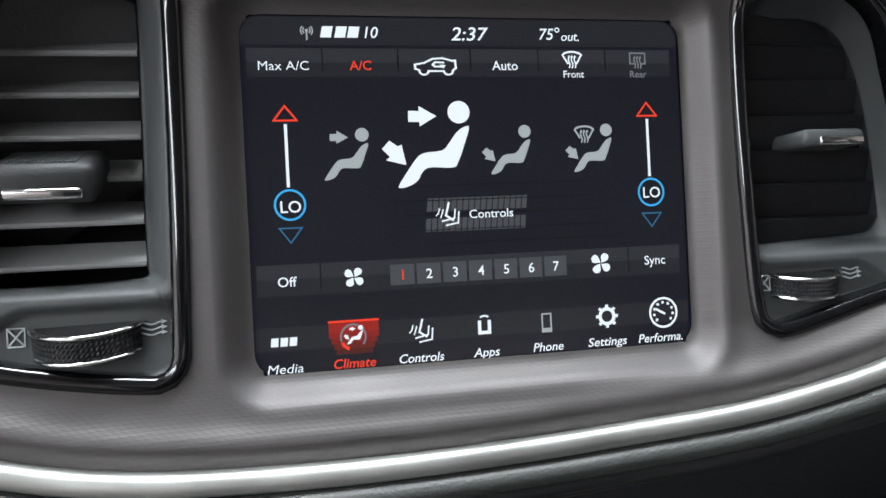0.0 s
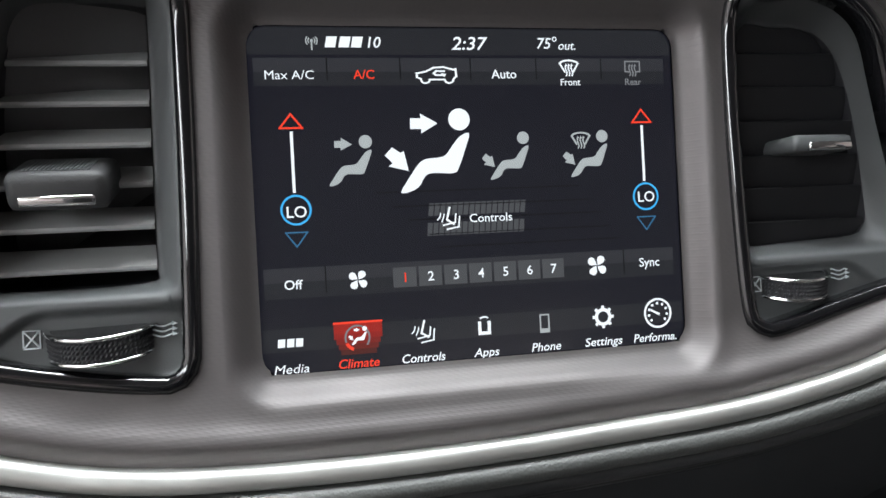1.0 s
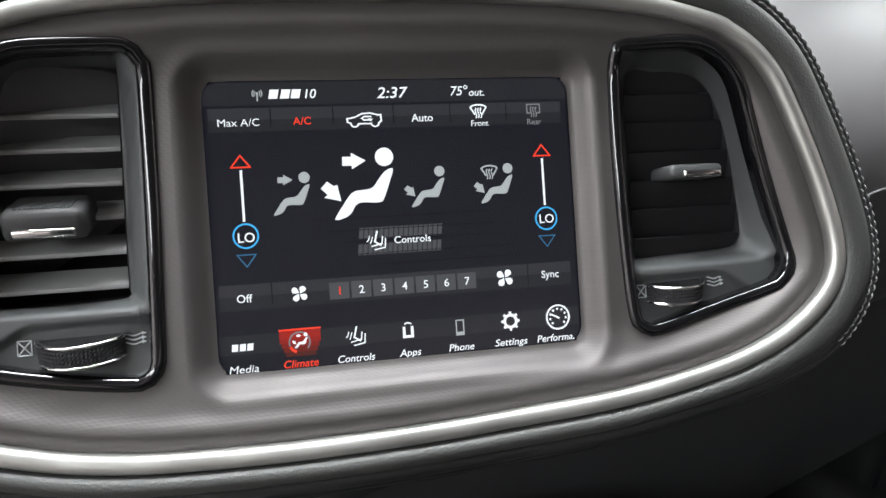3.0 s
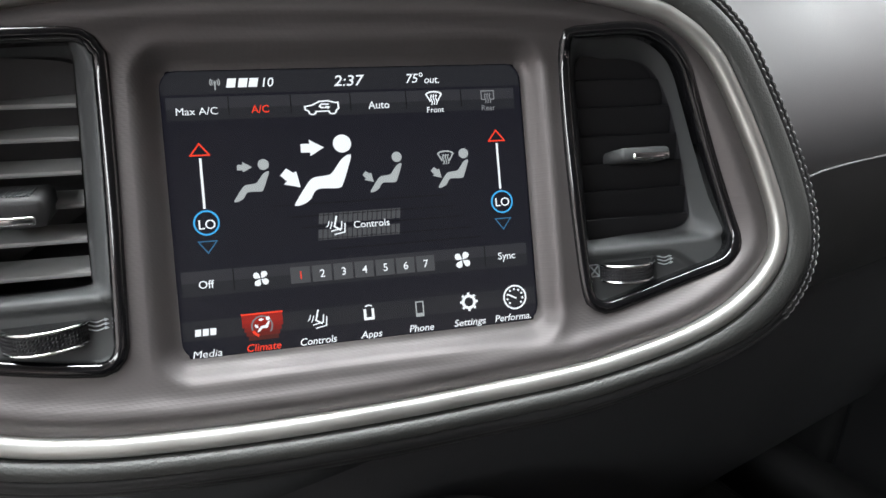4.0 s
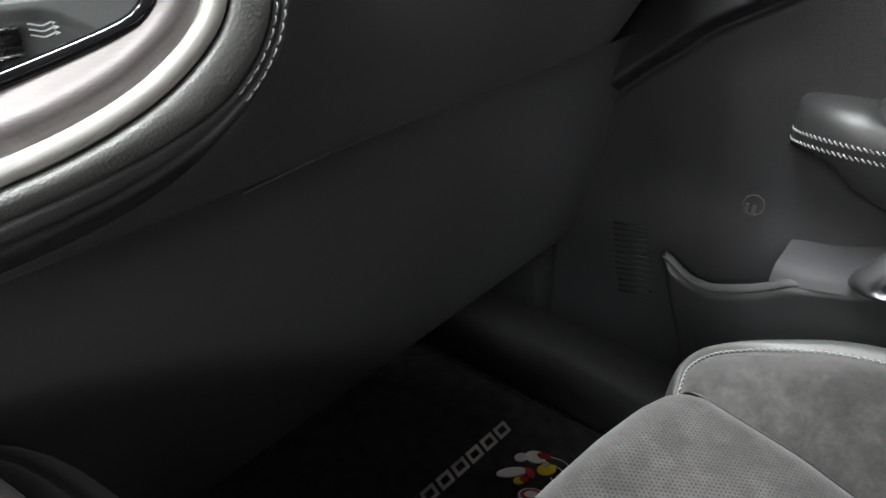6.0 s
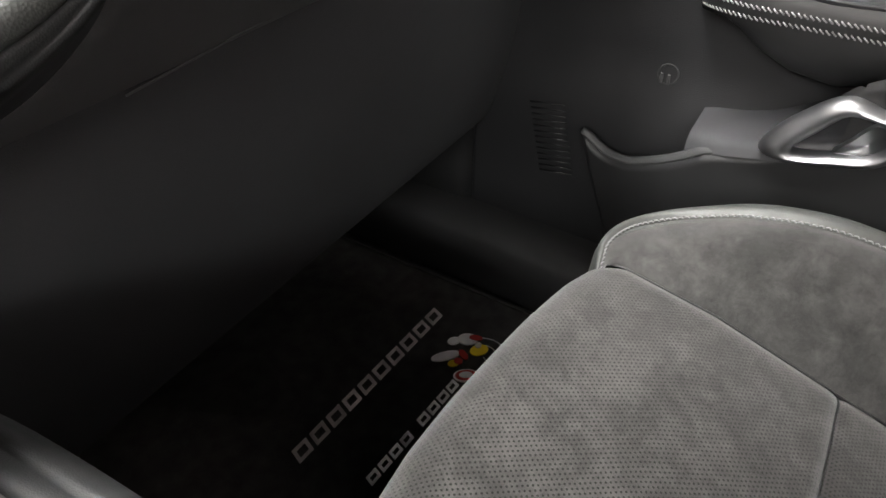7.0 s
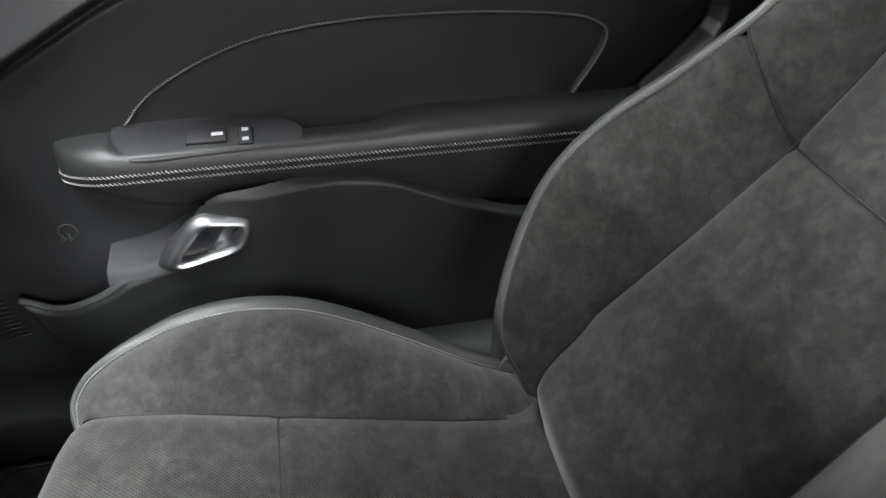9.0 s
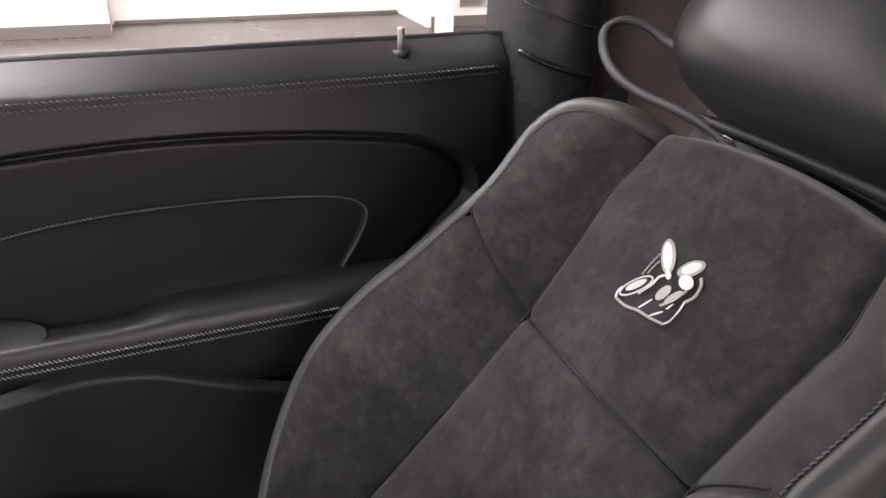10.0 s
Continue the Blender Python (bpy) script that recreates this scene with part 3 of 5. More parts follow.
# Paler bead laid on the lid's edge in place of its highlight.
part("lid_highlight", *tube([(x, -0.0062, 0.4485 + 0.055 * (x - 0.245)) for x in np.linspace(0.245, 0.372, 12)], oval(0.0008, 0.0006, 8), up=(0, -1, 0)), PLASTIC, dash, "faint edge of the glovebox lid")
emb = [(0.4 + 0.0085 * math.cos(a), 0.601 + 0.0085 * math.sin(a)) for a in np.linspace(0, 2 * math.pi, 24, endpoint=False)]
part("embossed_mark", *tube([(x, -0.0642, z) for x, z in emb], oval(0.0007, 0.0006, 6), up=(0, -1, 0), closed=True), DASHSKIN, dash, "small embossed round mark")


# ---- air vents of the centre stack ----
def knurled_wheel(root, cx, cz, d, half, high, tilt):
    """A thumbwheel seen edge-on: a knurled drum between two bright rims."""
    m = Matrix.Translation((cx, d, cz)) @ pose(0, 0, 0, 0, tilt, 0) @ pose(0, 0, 0, 13, 0, 0)
    r, n = half * 1.14, 150
    rows = []
    zs = np.linspace(-high / 2, high / 2, 11)
    for i, z in enumerate(zs):
        rr = [r + (0.0005 if (k % 2 == 0 and i % 2 == 1) else -0.0002) for k in range(n)]
        rows.append([(a * math.cos(2 * math.pi * k / n), a * math.sin(2 * math.pi * k / n), z) for k, a in enumerate(rr)])
    wheel = part("thumbwheel", *moved(loft(rows, closed_u=True), m), DARK, root, "knurled black thumbwheel with bright rims", local=True, smooth=False)
    for z in (-high / 2, high / 2):
        path = [(r * 0.985 * math.cos(a), r * 0.985 * math.sin(a), z) for a in np.linspace(0, 2 * math.pi, 60, endpoint=False)]
        part("rim", *moved(tube(path, oval(0.0012, 0.0009, 8), closed=True), m), CHROME, wheel, "bright chrome rim", local=True)
    disc = [(r * 0.98 * math.cos(a), r * 0.98 * math.sin(a)) for a in np.linspace(0, 2 * math.pi, 40, endpoint=False)]
    part("cap", *moved(prism(disc, high / 2 + 0.0003, -high / 2 - 0.0003, axis="z"), m), PIANO, wheel, local=True)


def print_marks(root, cross, waves, d):
    x, z = cross
    sq = [(x - 0.0026, z - 0.003), (x + 0.0026, z - 0.003), (x + 0.0026, z + 0.003), (x - 0.0026, z + 0.003)]
    ps = [tube([(a, d, b) for a, b in (sq + sq[:1])], oval(0.00032, 0.0002, 6), up=(0, -1, 0))]
    ps += [tube([(sq[i][0], d, sq[i][1]), (sq[j][0], d, sq[j][1])], oval(0.00032, 0.0002, 6), up=(0, -1, 0)) for i, j in ((0, 2), (1, 3))]
    part("shut_mark", *joined(ps), PAINTMARK, root, "pale printed crossed square", local=True)
    x, z = waves
    ps = []
    for k in (-1, 0, 1):
        line = [(x - 0.0038 + t * 0.0076, d, z + k * 0.0018 + 0.0005 * math.cos(t * 6.0)) for t in np.linspace(0, 1, 10)]
        ps.append(tube(line, oval(0.0003, 0.0002, 6), up=(0, -1, 0)))
        ps.append(prism([(x + 0.0034, z + k * 0.0018 - 0.0004), (x + 0.0052, z + k * 0.0018 + 0.0003), (x + 0.0034, z + k * 0.0018 + 0.0012)], d - 0.0002, d + 0.0003))
    part("open_mark", *joined(ps), PAINTMARK, root, "pale printed triple wavy arrow", local=True)


def stack_vent(outer, opening, slats, tab, wheel, cross, waves, tilt, slat_mat, label, group):
    root = thing("air_vent", STACK @ pose(float(outer[:, 0].mean()), -0.01, 0), label, "air vent", group)
    INVERSE[root] = Matrix.Identity(4)
    shift = np.array([outer[:, 0].mean(), -0.01, 0])

    def add(name, vf, mat, parent=None, lab="", smooth=True, sharp=0.0):
        return part(name, np.asarray(vf[0]) - shift, vf[1], mat, parent or root, lab, smooth=smooth, local=True, sharp=sharp)

    ring3 = np.stack([outer[:, 0], panel_depth(outer) - 0.0006, outer[:, 1]], 1)
    add("frame", tube(ring3, [(0.0034, -0.0004), (0.0027, 0.0009), (0.0013, 0.0017), (-0.0002, 0.0018), (-0.0016, 0.0014), (-0.0027, 0.0003), (-0.0032, -0.002), (-0.0032, -0.008), (0.0034, -0.008)], up=(0, -1, 0), closed=True), PIANO, None, "gloss black frame")
    inner = np.asarray(opening)

    # rays from the middle of the opening give matching points on the rim and on the opening
    mid = inner.mean(0)

    def along(poly, a):
        d, best = np.array([math.cos(a), math.sin(a)]), 0.0
        for s, e in zip(poly, np.roll(poly, -1, 0)):
            w = e - s
            det = d[0] * -w[1] + w[0] * d[1]
            if abs(det) < 1e-12:
                continue
            k, u = ((s[0] - mid[0]) * -w[1] + w[0] * (s[1] - mid[1])) / det, (d[0] * (s[1] - mid[1]) - d[1] * (s[0] - mid[0])) / det
            if 0 <= u <= 1 and k > best:
                best = k
        return mid + d * best
    turns = np.linspace(0, 2 * math.pi, 320, endpoint=False)
    rim, mouth = np.array([along(outer, a) for a in turns]), np.array([along(inner, a) for a in turns])
    rows = []
    for s in np.linspace(-0.08, 1, 44):
        q = rim + (mouth - rim) * s
        t = np.full(len(q), max(0.0, s))
        near = panel_depth(q) + 0.0008
        k = float(step(0.2, 1.0, np.array(s)))
        # a ledge rolls over below the slats; under it a pocket takes the thumbwheel
        ledge = step(-0.026, -0.0325, q[:, 1])
        d = (near * (1 - k) + 0.0037 * k) * (1 - ledge) + np.maximum(near, -0.0088) * ledge
        brim = -0.0345 - 0.012 * step(0.154, 0.180, np.abs(q[:, 0]))
        pocket = step(0.0, 0.0035, brim - q[:, 1]) * step(-0.02, 0.12, np.array(s))
        rows.append(stack3(q, d + 0.0042 * pocket))
    add("housing", loft(rows, closed_u=True), PLASTIC, None, "matt grey moulded housing")
    rows = [np.stack([inner[:, 0], np.full(len(inner), d), inner[:, 1]], 1) for d in (0.003, 0.012, 0.045)]
    add("duct", loft(rows, closed_u=True), DARK, None, "dark duct behind the slats")
    add("duct_back", prism(inner, 0.044, 0.047), DARK, None, "dark back of the duct")
    xr = inner[:, 0]
    for z in slats:
        near = np.abs(inner[:, 1] - z) < 0.012
        x0, x1 = xr[near].min() + 0.0006, xr[near].max() - 0.0006
        m = Matrix.Translation((0, 0.0045, z)) @ pose(0, 0, 0, tilt, 0, 0)
        prof2 = [(-0.0002, -0.0010), (-0.0006, 0), (-0.0002, 0.0010), (0.002, 0.0013), (0.0165, 0.0007), (0.0165, -0.0007), (0.002, -0.0013)]
        rws = [[(x, a, b) for a, b in prof2] for x in (x0, x0 + 0.001, x1 - 0.006, x1 - 0.001, x1)]
        v, f = loft(rws, closed_u=True)
        v = v.copy()
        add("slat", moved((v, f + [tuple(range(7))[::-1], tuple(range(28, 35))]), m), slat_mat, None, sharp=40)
    tx0, tx1, tz0, tz1, td, ribs = tab
    lean = Matrix.Translation((0, td, (tz0 + tz1) / 2)) @ pose(0, 0, 0, 20 if ribs else 0, 0, 0) @ Matrix.Translation((0, -td, -(tz0 + tz1) / 2))
    knob = add("direction_tab", moved(block(tx0, tx1, td - 0.013, td + 0.012, tz0, tz1, min(0.0035, (tz1 - tz0) * 0.38)), lean), HARD if ribs else PLASTIC, None, "soft-edged tab with a bright insert")
    zc = tz0 + (tz1 - tz0) * 0.3
    add("insert", moved(block(tx0 + (tx1 - tx0) * (0.12 if ribs else 0.22), tx1 - (tx1 - tx0) * (0.12 if ribs else 0.05), td - 0.0142, td - 0.011, zc - 0.0019, zc + 0.0019, 0.0012), lean), CHROME, knob, "bright chrome insert")
    if ribs:
        ps = []
        for k in range(16):
            x = tx0 + 0.006 + k * (tx1 - tx0 - 0.012) / 15
            ps.append(block(x - 0.0005, x + 0.0005, td - 0.010, td + 0.004, tz1 - 0.0006, tz1 + 0.0005, 0.0002))
        add("grip_ribs", moved(joined(ps), lean), PLASTIC, knob, "fine raised grip ribs")
    wx, wz, half, high = wheel
    knurled_wheel(root, wx - shift[0], wz, -0.0068 - shift[1] + half * 0.52, half, high, -1)
    print_marks(root, (cross[0] - shift[0], cross[1]), (waves[0] - shift[0], waves[1]), -0.0051 - shift[1])
    return root


OPEN_R = smooth_line(np.array([(118, 64), (135, 66.8), (150, 66), (160, 61), (167.5, 49), (173, 27), (177, -12), (176, -20), (169, -24.5), (140, -26), (120, -26.8), (117, -23), (117, 20)]) * MM, 80, closed=True)
OPEN_L = smooth_line(np.array([(-119, 66), (-119.6, -9), (-119.7, -23), (-122.6, -27.6), (-163, -28.5), (-174, -27), (-177, -20), (-174, 15), (-168, 45), (-160, 66), (-146, 71.5), (-124, 72), (-120, 70)]) * MM, 80, closed=True)
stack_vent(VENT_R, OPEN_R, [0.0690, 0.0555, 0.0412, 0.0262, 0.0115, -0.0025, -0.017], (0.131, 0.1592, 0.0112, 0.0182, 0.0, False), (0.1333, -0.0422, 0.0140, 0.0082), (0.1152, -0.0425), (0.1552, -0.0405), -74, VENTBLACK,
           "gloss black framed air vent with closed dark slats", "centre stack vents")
# The left slats take the pale colour in place of light on their tops.
stack_vent(VENT_L, OPEN_L, [0.0515, 0.0370, 0.0222, 0.0078, -0.0074, -0.0222], (-0.1632, -0.1312, 0.0020, 0.0155, 0.0, True), (-0.1376, -0.0450, 0.0160, 0.0088), (-0.1592, -0.0444), (-0.1176, -0.0442), 28, LITSLAT,
           "gloss black framed air vent with slats coloured as if lit", "centre stack vents")

# ---- touch screen ----
screen = thing("touch_screen", STACK, "lit dark touch screen showing a climate menu, set in grey trim", "screen")
part("glass", *prism(SCREEN_RECT, 0.0, 0.006), GLASS, screen, "dark glossy screen glass", local=True, smooth=False)
UI_FRONT = -0.00015


def ui(name, polys, mat, lift=0.0, label=""):
    ps = []
    for poly in polys:
        p = np.asarray(poly, float) * MM
        ps.append((np.stack([p[:, 0], np.full(len(p), UI_FRONT - lift), p[:, 1]], 1), [tuple(range(len(p)))]))
    return part(name, *joined(ps), mat, screen, label, smooth=False, local=True)


def quad(x0, x1, z0, z1):
    return [(x0, z0), (x1, z0), (x1, z1), (x0, z1)]


def disc(x, z, r, n=36):
    return [(x + r * math.cos(2 * math.pi * k / n), z + r * math.sin(2 * math.pi * k / n)) for k in range(n)]


def arc(x, z, r, w, a0=0.0, a1=360.0, n=36):
    a = [radians(a0 + (a1 - a0) * k / n) for k in range(n + 1)]
    return [[(x + q * math.cos(t), z + q * math.sin(t)) for q, t in ((r - w / 2, s), (r + w / 2, s), (r + w / 2, e), (r - w / 2, e))] for s, e in zip(a, a[1:])]


def stroke(points, w):
    out = []
    for (x0, z0), (x1, z1) in zip(points, points[1:]):
        n = math.hypot(x1 - x0, z1 - z0) or 1
        px, pz, ex, ez = -(z1 - z0) / n * w / 2, (x1 - x0) / n * w / 2, (x1 - x0) / n * w / 2, (z1 - z0) / n * w / 2
        out.append([(x0 + px - ex, z0 + pz - ez), (x0 - px - ex, z0 - pz - ez), (x1 - px + ex, z1 - pz + ez), (x1 + px + ex, z1 + pz + ez)])
    return out


def words(text, x, z, high, mat, slant=0.0, wide=0.0):
    """Letters of a given cap height about a middle; wide: the width that they fill."""
    v, f = lettering(text, 1.0, slant)
    cap = lettering("H", 1.0)[0]
    k = high / (cap[:, 1].max() - cap[:, 1].min())
    kx = wide / (v[:, 0].max() - v[:, 0].min()) if wide else k
    # caps and digits stand on the line, so shift a word with tails by half a tail
    ref = lettering(text.replace("g", "a").replace("p", "a").replace("y", "a"), 1.0, slant)[0]
    extra = ((v[:, 1].max() - v[:, 1].min()) - (ref[:, 1].max() - ref[:, 1].min())) / 2
    p = np.stack([(x + v[:, 0] * kx) * MM, np.full(len(v), UI_FRONT - 0.00012), (z + (v[:, 1] - extra) * k) * MM], 1)
    return part("screen_text", p, f, mat, screen, "", smooth=False, local=True)


ui("background", [rounded(-84.6, 84.6, -64.1, 64.1, 6.6)], UI_BLACK)
ui("status_bar", [[(-84.4, 53.6), (84.4, 53.6), (84.4, 57.8), (82.4, 62.0), (78.2, 64.0), (-78.2, 64.0), (-82.4, 62.0), (-84.4, 57.8)]], UI_BAND, 0.00002)
ui("button_strip", [quad(-82.5, 81.2, 47.2, 52.4)], UI_PANEL, 0.00002)
ui("button_strip_shade", [quad(-82.5, 81.2, 42.0, 47.2)], UI_BAND, 0.00002)
ui("fan_strip", [quad(-82.6, 81.3, -30.5, -25.2)], UI_PANEL, 0.00002)
ui("fan_strip_shade", [quad(-82.6, 81.3, -36.5, -30.5)], UI_BAND, 0.00002)
ui("menu_strip", [quad(-84, 84, -56, -47.5)], UI_BAND, 0.00002)
for x, z0, z1 in ((-55.8, 44, 52.4), (-28.2, 44, 52.4), (-0.6, 44, 52.4), (26.2, 44, 52.4), (53.7, 44, 52.4), (-60.2, -35, -25.2), (59.4, -35, -25.2)):
    ui("divider", [quad(x - 0.25, x + 0.25, z0, z1)], UI_LINE, 0.00005)
ui("rule", [quad(-40 + 6 * k, 42 + 4 * k, z, z + 0.5) for k, z in enumerate((1.2, -4.4, -9.6, -15.4, -20.5))], UI_LINE, 0.00004)
# heated-seat button with a slatted face
ui("control_button", [[(x + 0.10 * (z0 + 9), z0), (x + 1.9 + 0.1 * (z0 + 9), z0), (x + 1.9 + 0.12 * (z1 + 9), z1), (x + 0.12 * (z1 + 9), z1)]
                      for x in np.arange(-20.3, 18.6, 2.3) for z0, z1 in ((-15.8, -10.8), (-8.2, -3.3))], UI_TILE, 0.00004, "slatted grey on-screen button")
for k in range(7):
    x = -30.5 + 9.93 * k
    ui("number_tile", [quad(x - 4.5, x + 4.5, -34.8, -27.2)], UI_TILE, 0.00005)
    words(str(k + 1), x + 0.2, -31.1, 3.6, UI_RED if k == 0 else UI_WHITE)
words("10", -37.6, 58.3, 4.1, UI_WHITE, 0.2)
for x in (-55.3, -50.2, -45.6):
    ui("station_bar", [[(x - 0.9, 56.3), (x + 3.0, 56.3), (x + 3.9, 60.4), (x, 60.4)]], UI_WHITE, 0.0001, "slanted white bar")
ui("signal_icon", stroke([(-60.9, 55.6), (-60.9, 58.5)], 0.6) + [disc(-60.9, 58.8, 0.6, 12)] + arc(-60.9, 58.8, 1.3, 0.45, -50, 50, 10) + arc(-60.9, 58.8, 2.1, 0.45, -45, 45, 10)
   + arc(-60.9, 58.8, 1.3, 0.45, 130, 230, 10) + arc(-60.9, 58.8, 2.1, 0.45, 135, 225, 10), UI_GREY, 0.0001, "small antenna icon")
words("2:37", -0.4, 58.1, 5.0, UI_WHITE, 0.2, 14.6)
words("75", 30.0, 58.3, 4.3, UI_WHITE, 0.2)
ui("degree_sign", arc(34.4, 60.0, 0.8, 0.45, n=14), UI_WHITE, 0.0001)
words("out.", 39.6, 57.2, 3.4, UI_WHITE, 0.2)
words("Max A/C", -69.6, 46.1, 3.3, UI_WHITE, 0, 17.8)
words("A/C", -42.1, 46.2, 3.4, UI_RED)
words("Auto", 12.8, 46.2, 3.5, UI_WHITE)
words("Front", 40.4, 42.9, 2.7, UI_WHITE)
words("Rear", 67.5, 42.9, 2.7, UI_DIM)
words("LO", -69.5, -4.6, 4.2, UI_WHITE)
words("LO", 70.7, -4.0, 4.2, UI_WHITE)
words("Controls", 4.6, -9.7, 3.2, UI_WHITE, 0, 17.2)
words("Off", -72.0, -31.4, 3.5, UI_WHITE)
words("Sync", 70.6, -30.8, 3.5, UI_WHITE)
for text, x, z, wide in (("Media", -74.2, -62.4, 12.6), ("Controls", -24.7, -62.1, 16.8), ("Apps", 0.1, -62.0, 10.2), ("Phone", 24.6, -61.8, 12.2), ("Settings", 49.0, -61.6, 16.2), ("Performa.", 71.5, -61.6, 19.0)):
    words(text, x, z, 3.3, UI_WHITE, 0.2, wide)
words("Climate", -49.4, -62.1, 3.4, UI_RED, 0.2, 15.2)
# recirculation car
CAR = (stroke([(-20.4, 44.3), (-21.8, 45.0), (-21.9, 46.9), (-18.4, 47.7), (-15.2, 49.6), (-11.4, 49.9), (-7.6, 48.7), (-6.6, 48.9), (-6.4, 45.4), (-7.4, 44.3)], 0.85) + stroke([(-16.8, 43.9), (-11.2, 43.9)], 0.85) + arc(-18.6, 43.9, 1.7, 0.85, 170, 370, 12)
   + arc(-9.3, 43.9, 1.7, 0.85, 170, 370, 12) + stroke([(-11.2, 47.9), (-14.2, 48.0), (-15.2, 46.9), (-14.4, 46.0), (-11.4, 46.0)], 0.85) + [[(-12.6, 47.0), (-11.2, 45.0), (-10.2, 46.6)]])
ui("car_icon", [[(x, 46.3 + 0.8 * (z - 46.6)) for x, z in poly] for poly in CAR], UI_WHITE, 0.0001, "white car outline icon")


def demist(x, z, mat, k=1.0, square=False):
    if square:
        ps = stroke([(x - 1.6 * k, z - 1.6 * k), (x - 3.2 * k, z - 1.5 * k), (x - 3.2 * k, z + 2.6 * k), (x + 3.2 * k, z + 2.6 * k), (x + 3.2 * k, z - 1.5 * k), (x + 1.6 * k, z - 1.6 * k)], 0.6)
    else:
        brow = [(x + 3.9 * k * math.sin(a), z + (1.3 + 1.6 * math.cos(a)) * k) for a in np.linspace(-1.35, 1.35, 9)]
        ps = stroke([(x - 1.9 * k, z - 1.5 * k)] + brow + [(x + 1.9 * k, z - 1.5 * k)], 0.75)
    for d in (-1.2, 0, 1.2):
        ps += stroke([(x + (d + 0.28 * math.sin(t * 6.3)) * k, z + (-3.2 + t * 4.2) * k) for t in np.linspace(0, 1, 7)], 0.55)
        ps.append([(x + (d - 0.6) * k, z + 0.7 * k), (x + (d + 0.6) * k, z + 0.7 * k), (x + d * k, z + 1.7 * k)])
    ui("demist_icon", ps, mat, 0.0001)


demist(40.0, 48.7, UI_WHITE)
demist(67.4, 48.6, UI_DIM, 1.0, True)
demist(43.5, 19.7, UI_GREY)
BENT = [(-30.35, 0.99), (-27.73, 5.43), (-23.03, 11.79), (-20.08, 13.66), (-12.96, 14.57), (-9.88, 18.0), (-6.3, 22.09), (-2.41, 23.34), (-4.05, 17.87), (-7.42, 9.6), (-9.74, 7.91), (-19.28, 7.98), (-22.81, 3.53), (-26.2, 1.49)]
ACROSS = [(-25.4, 29.4), (-21.4, 29.3), (-21.4, 31.1), (-14.7, 27.3), (-21.3, 23.5), (-21.3, 25.2), (-25.5, 25.3)]
DOWN = [(-35.8, 15.4), (-32.9, 18.5), (-29.8, 16.3), (-28.4, 16.9), (-26.9, 9.3), (-34.5, 11.2), (-33.0, 12.5)]


def fitted(poly, x, z, k):
    return [(x + (a + 30.35) * k, z + (b - 0.99) * k) for a, b in poly]


def airflow(x, z, k, mat, across, down):
    bent = smooth_line(fitted(BENT, x, z, k), 44, closed=True)
    ps = [bent, disc(*fitted([(-6.2, 28.68)], x, z, k)[0], 4.25 * k)]
    ui("airflow_icon", ps, mat, 0.0001, "bent bar and dot airflow icon")
    if across:
        ui("airflow_arrow", [fitted(ACROSS, x, z, k)], mat, 0.0001)
    if down:
        ui("airflow_arrow", [fitted(DOWN, x, z, k)], mat, 0.0001)


airflow(-30.35, 0.99, 1.0, UI_WHITE, True, True)
airflow(-57.1, 4.5, 0.59, UI_GREY, False, False)
ui("airflow_arrow", [[(-54.5, 21.3), (-52.0, 21.3), (-52.0, 22.5), (-47.9, 19.9), (-52.2, 17.7), (-52.2, 18.7), (-54.6, 18.8)]], UI_GREY, 0.0001)
airflow(5.26, 5.0, 0.58, UI_GREY, False, True)
airflow(38.6, 5.0, 0.58, UI_GREY, False, True)
for s, x in ((-1, -70.0), (1, 70.2)):
    ui("warmer_arrow", stroke([(x, 31.6), (x - 4.1, 26.4), (x + 4.1, 26.4), (x, 31.6)], 0.7), UI_RED, 0.0001, "red outlined triangle")
    ui("slider_line", stroke([(x, 24.6), (x, 3.0)], 1.1), UI_WHITE, 0.0001)
    ui("slider_ring", arc(x + 0.3, -3.9, 5.3, 0.8), UI_BLUE, 0.0001, "blue ring")
    ui("cooler_arrow", stroke([(x - 3.9, -12.2), (x + 4.1, -12.2), (x, -17.5), (x - 3.9, -12.2)], 0.55), UI_PALEBLUE, 0.0001, "dim blue outlined triangle")
FAN_BLADE = [(0.25, 0.1), (0.2, 1.2), (0.1, 2.4), (0.6, 3.3), (1.7, 3.6), (2.8, 3.1), (3.2, 2.1), (2.7, 1.1), (1.5, 0.5)]
for x, k in ((-48.3, 0.95), (47.7, 1.08)):
    ui("fan_icon", [[(x + k * (c * p - n * q), -31.0 + k * (n * p + c * q)) for p, q in FAN_BLADE] for c, n in ((1, 0), (0, 1), (-1, 0), (0, -1))], UI_WHITE, 0.0001)


def heated_seat(x, z):
    ui("seat_icon", stroke([(x + 0.6, z + 4.0), (x - 0.6, z - 0.5), (x + 2.0, z - 2.2)], 0.8) + stroke([(x + 3.0, z + 1.5), (x + 2.6, z - 1.6), (x - 2.0, z - 2.6)], 0.6) + stroke([(x + 4.4, z + 0.6), (x + 4.0, z - 3.4), (x - 0.6, z - 4.2)], 0.6)
       + stroke([(x - 4.2, z - 0.4), (x - 3.4, z + 0.4), (x - 3.0, z + 2.0)], 0.5) + stroke([(x - 2.6, z - 1.2), (x - 2.0, z + 0.2), (x - 1.6, z + 1.6)], 0.5), UI_WHITE, 0.0001, "small seat outline icon")


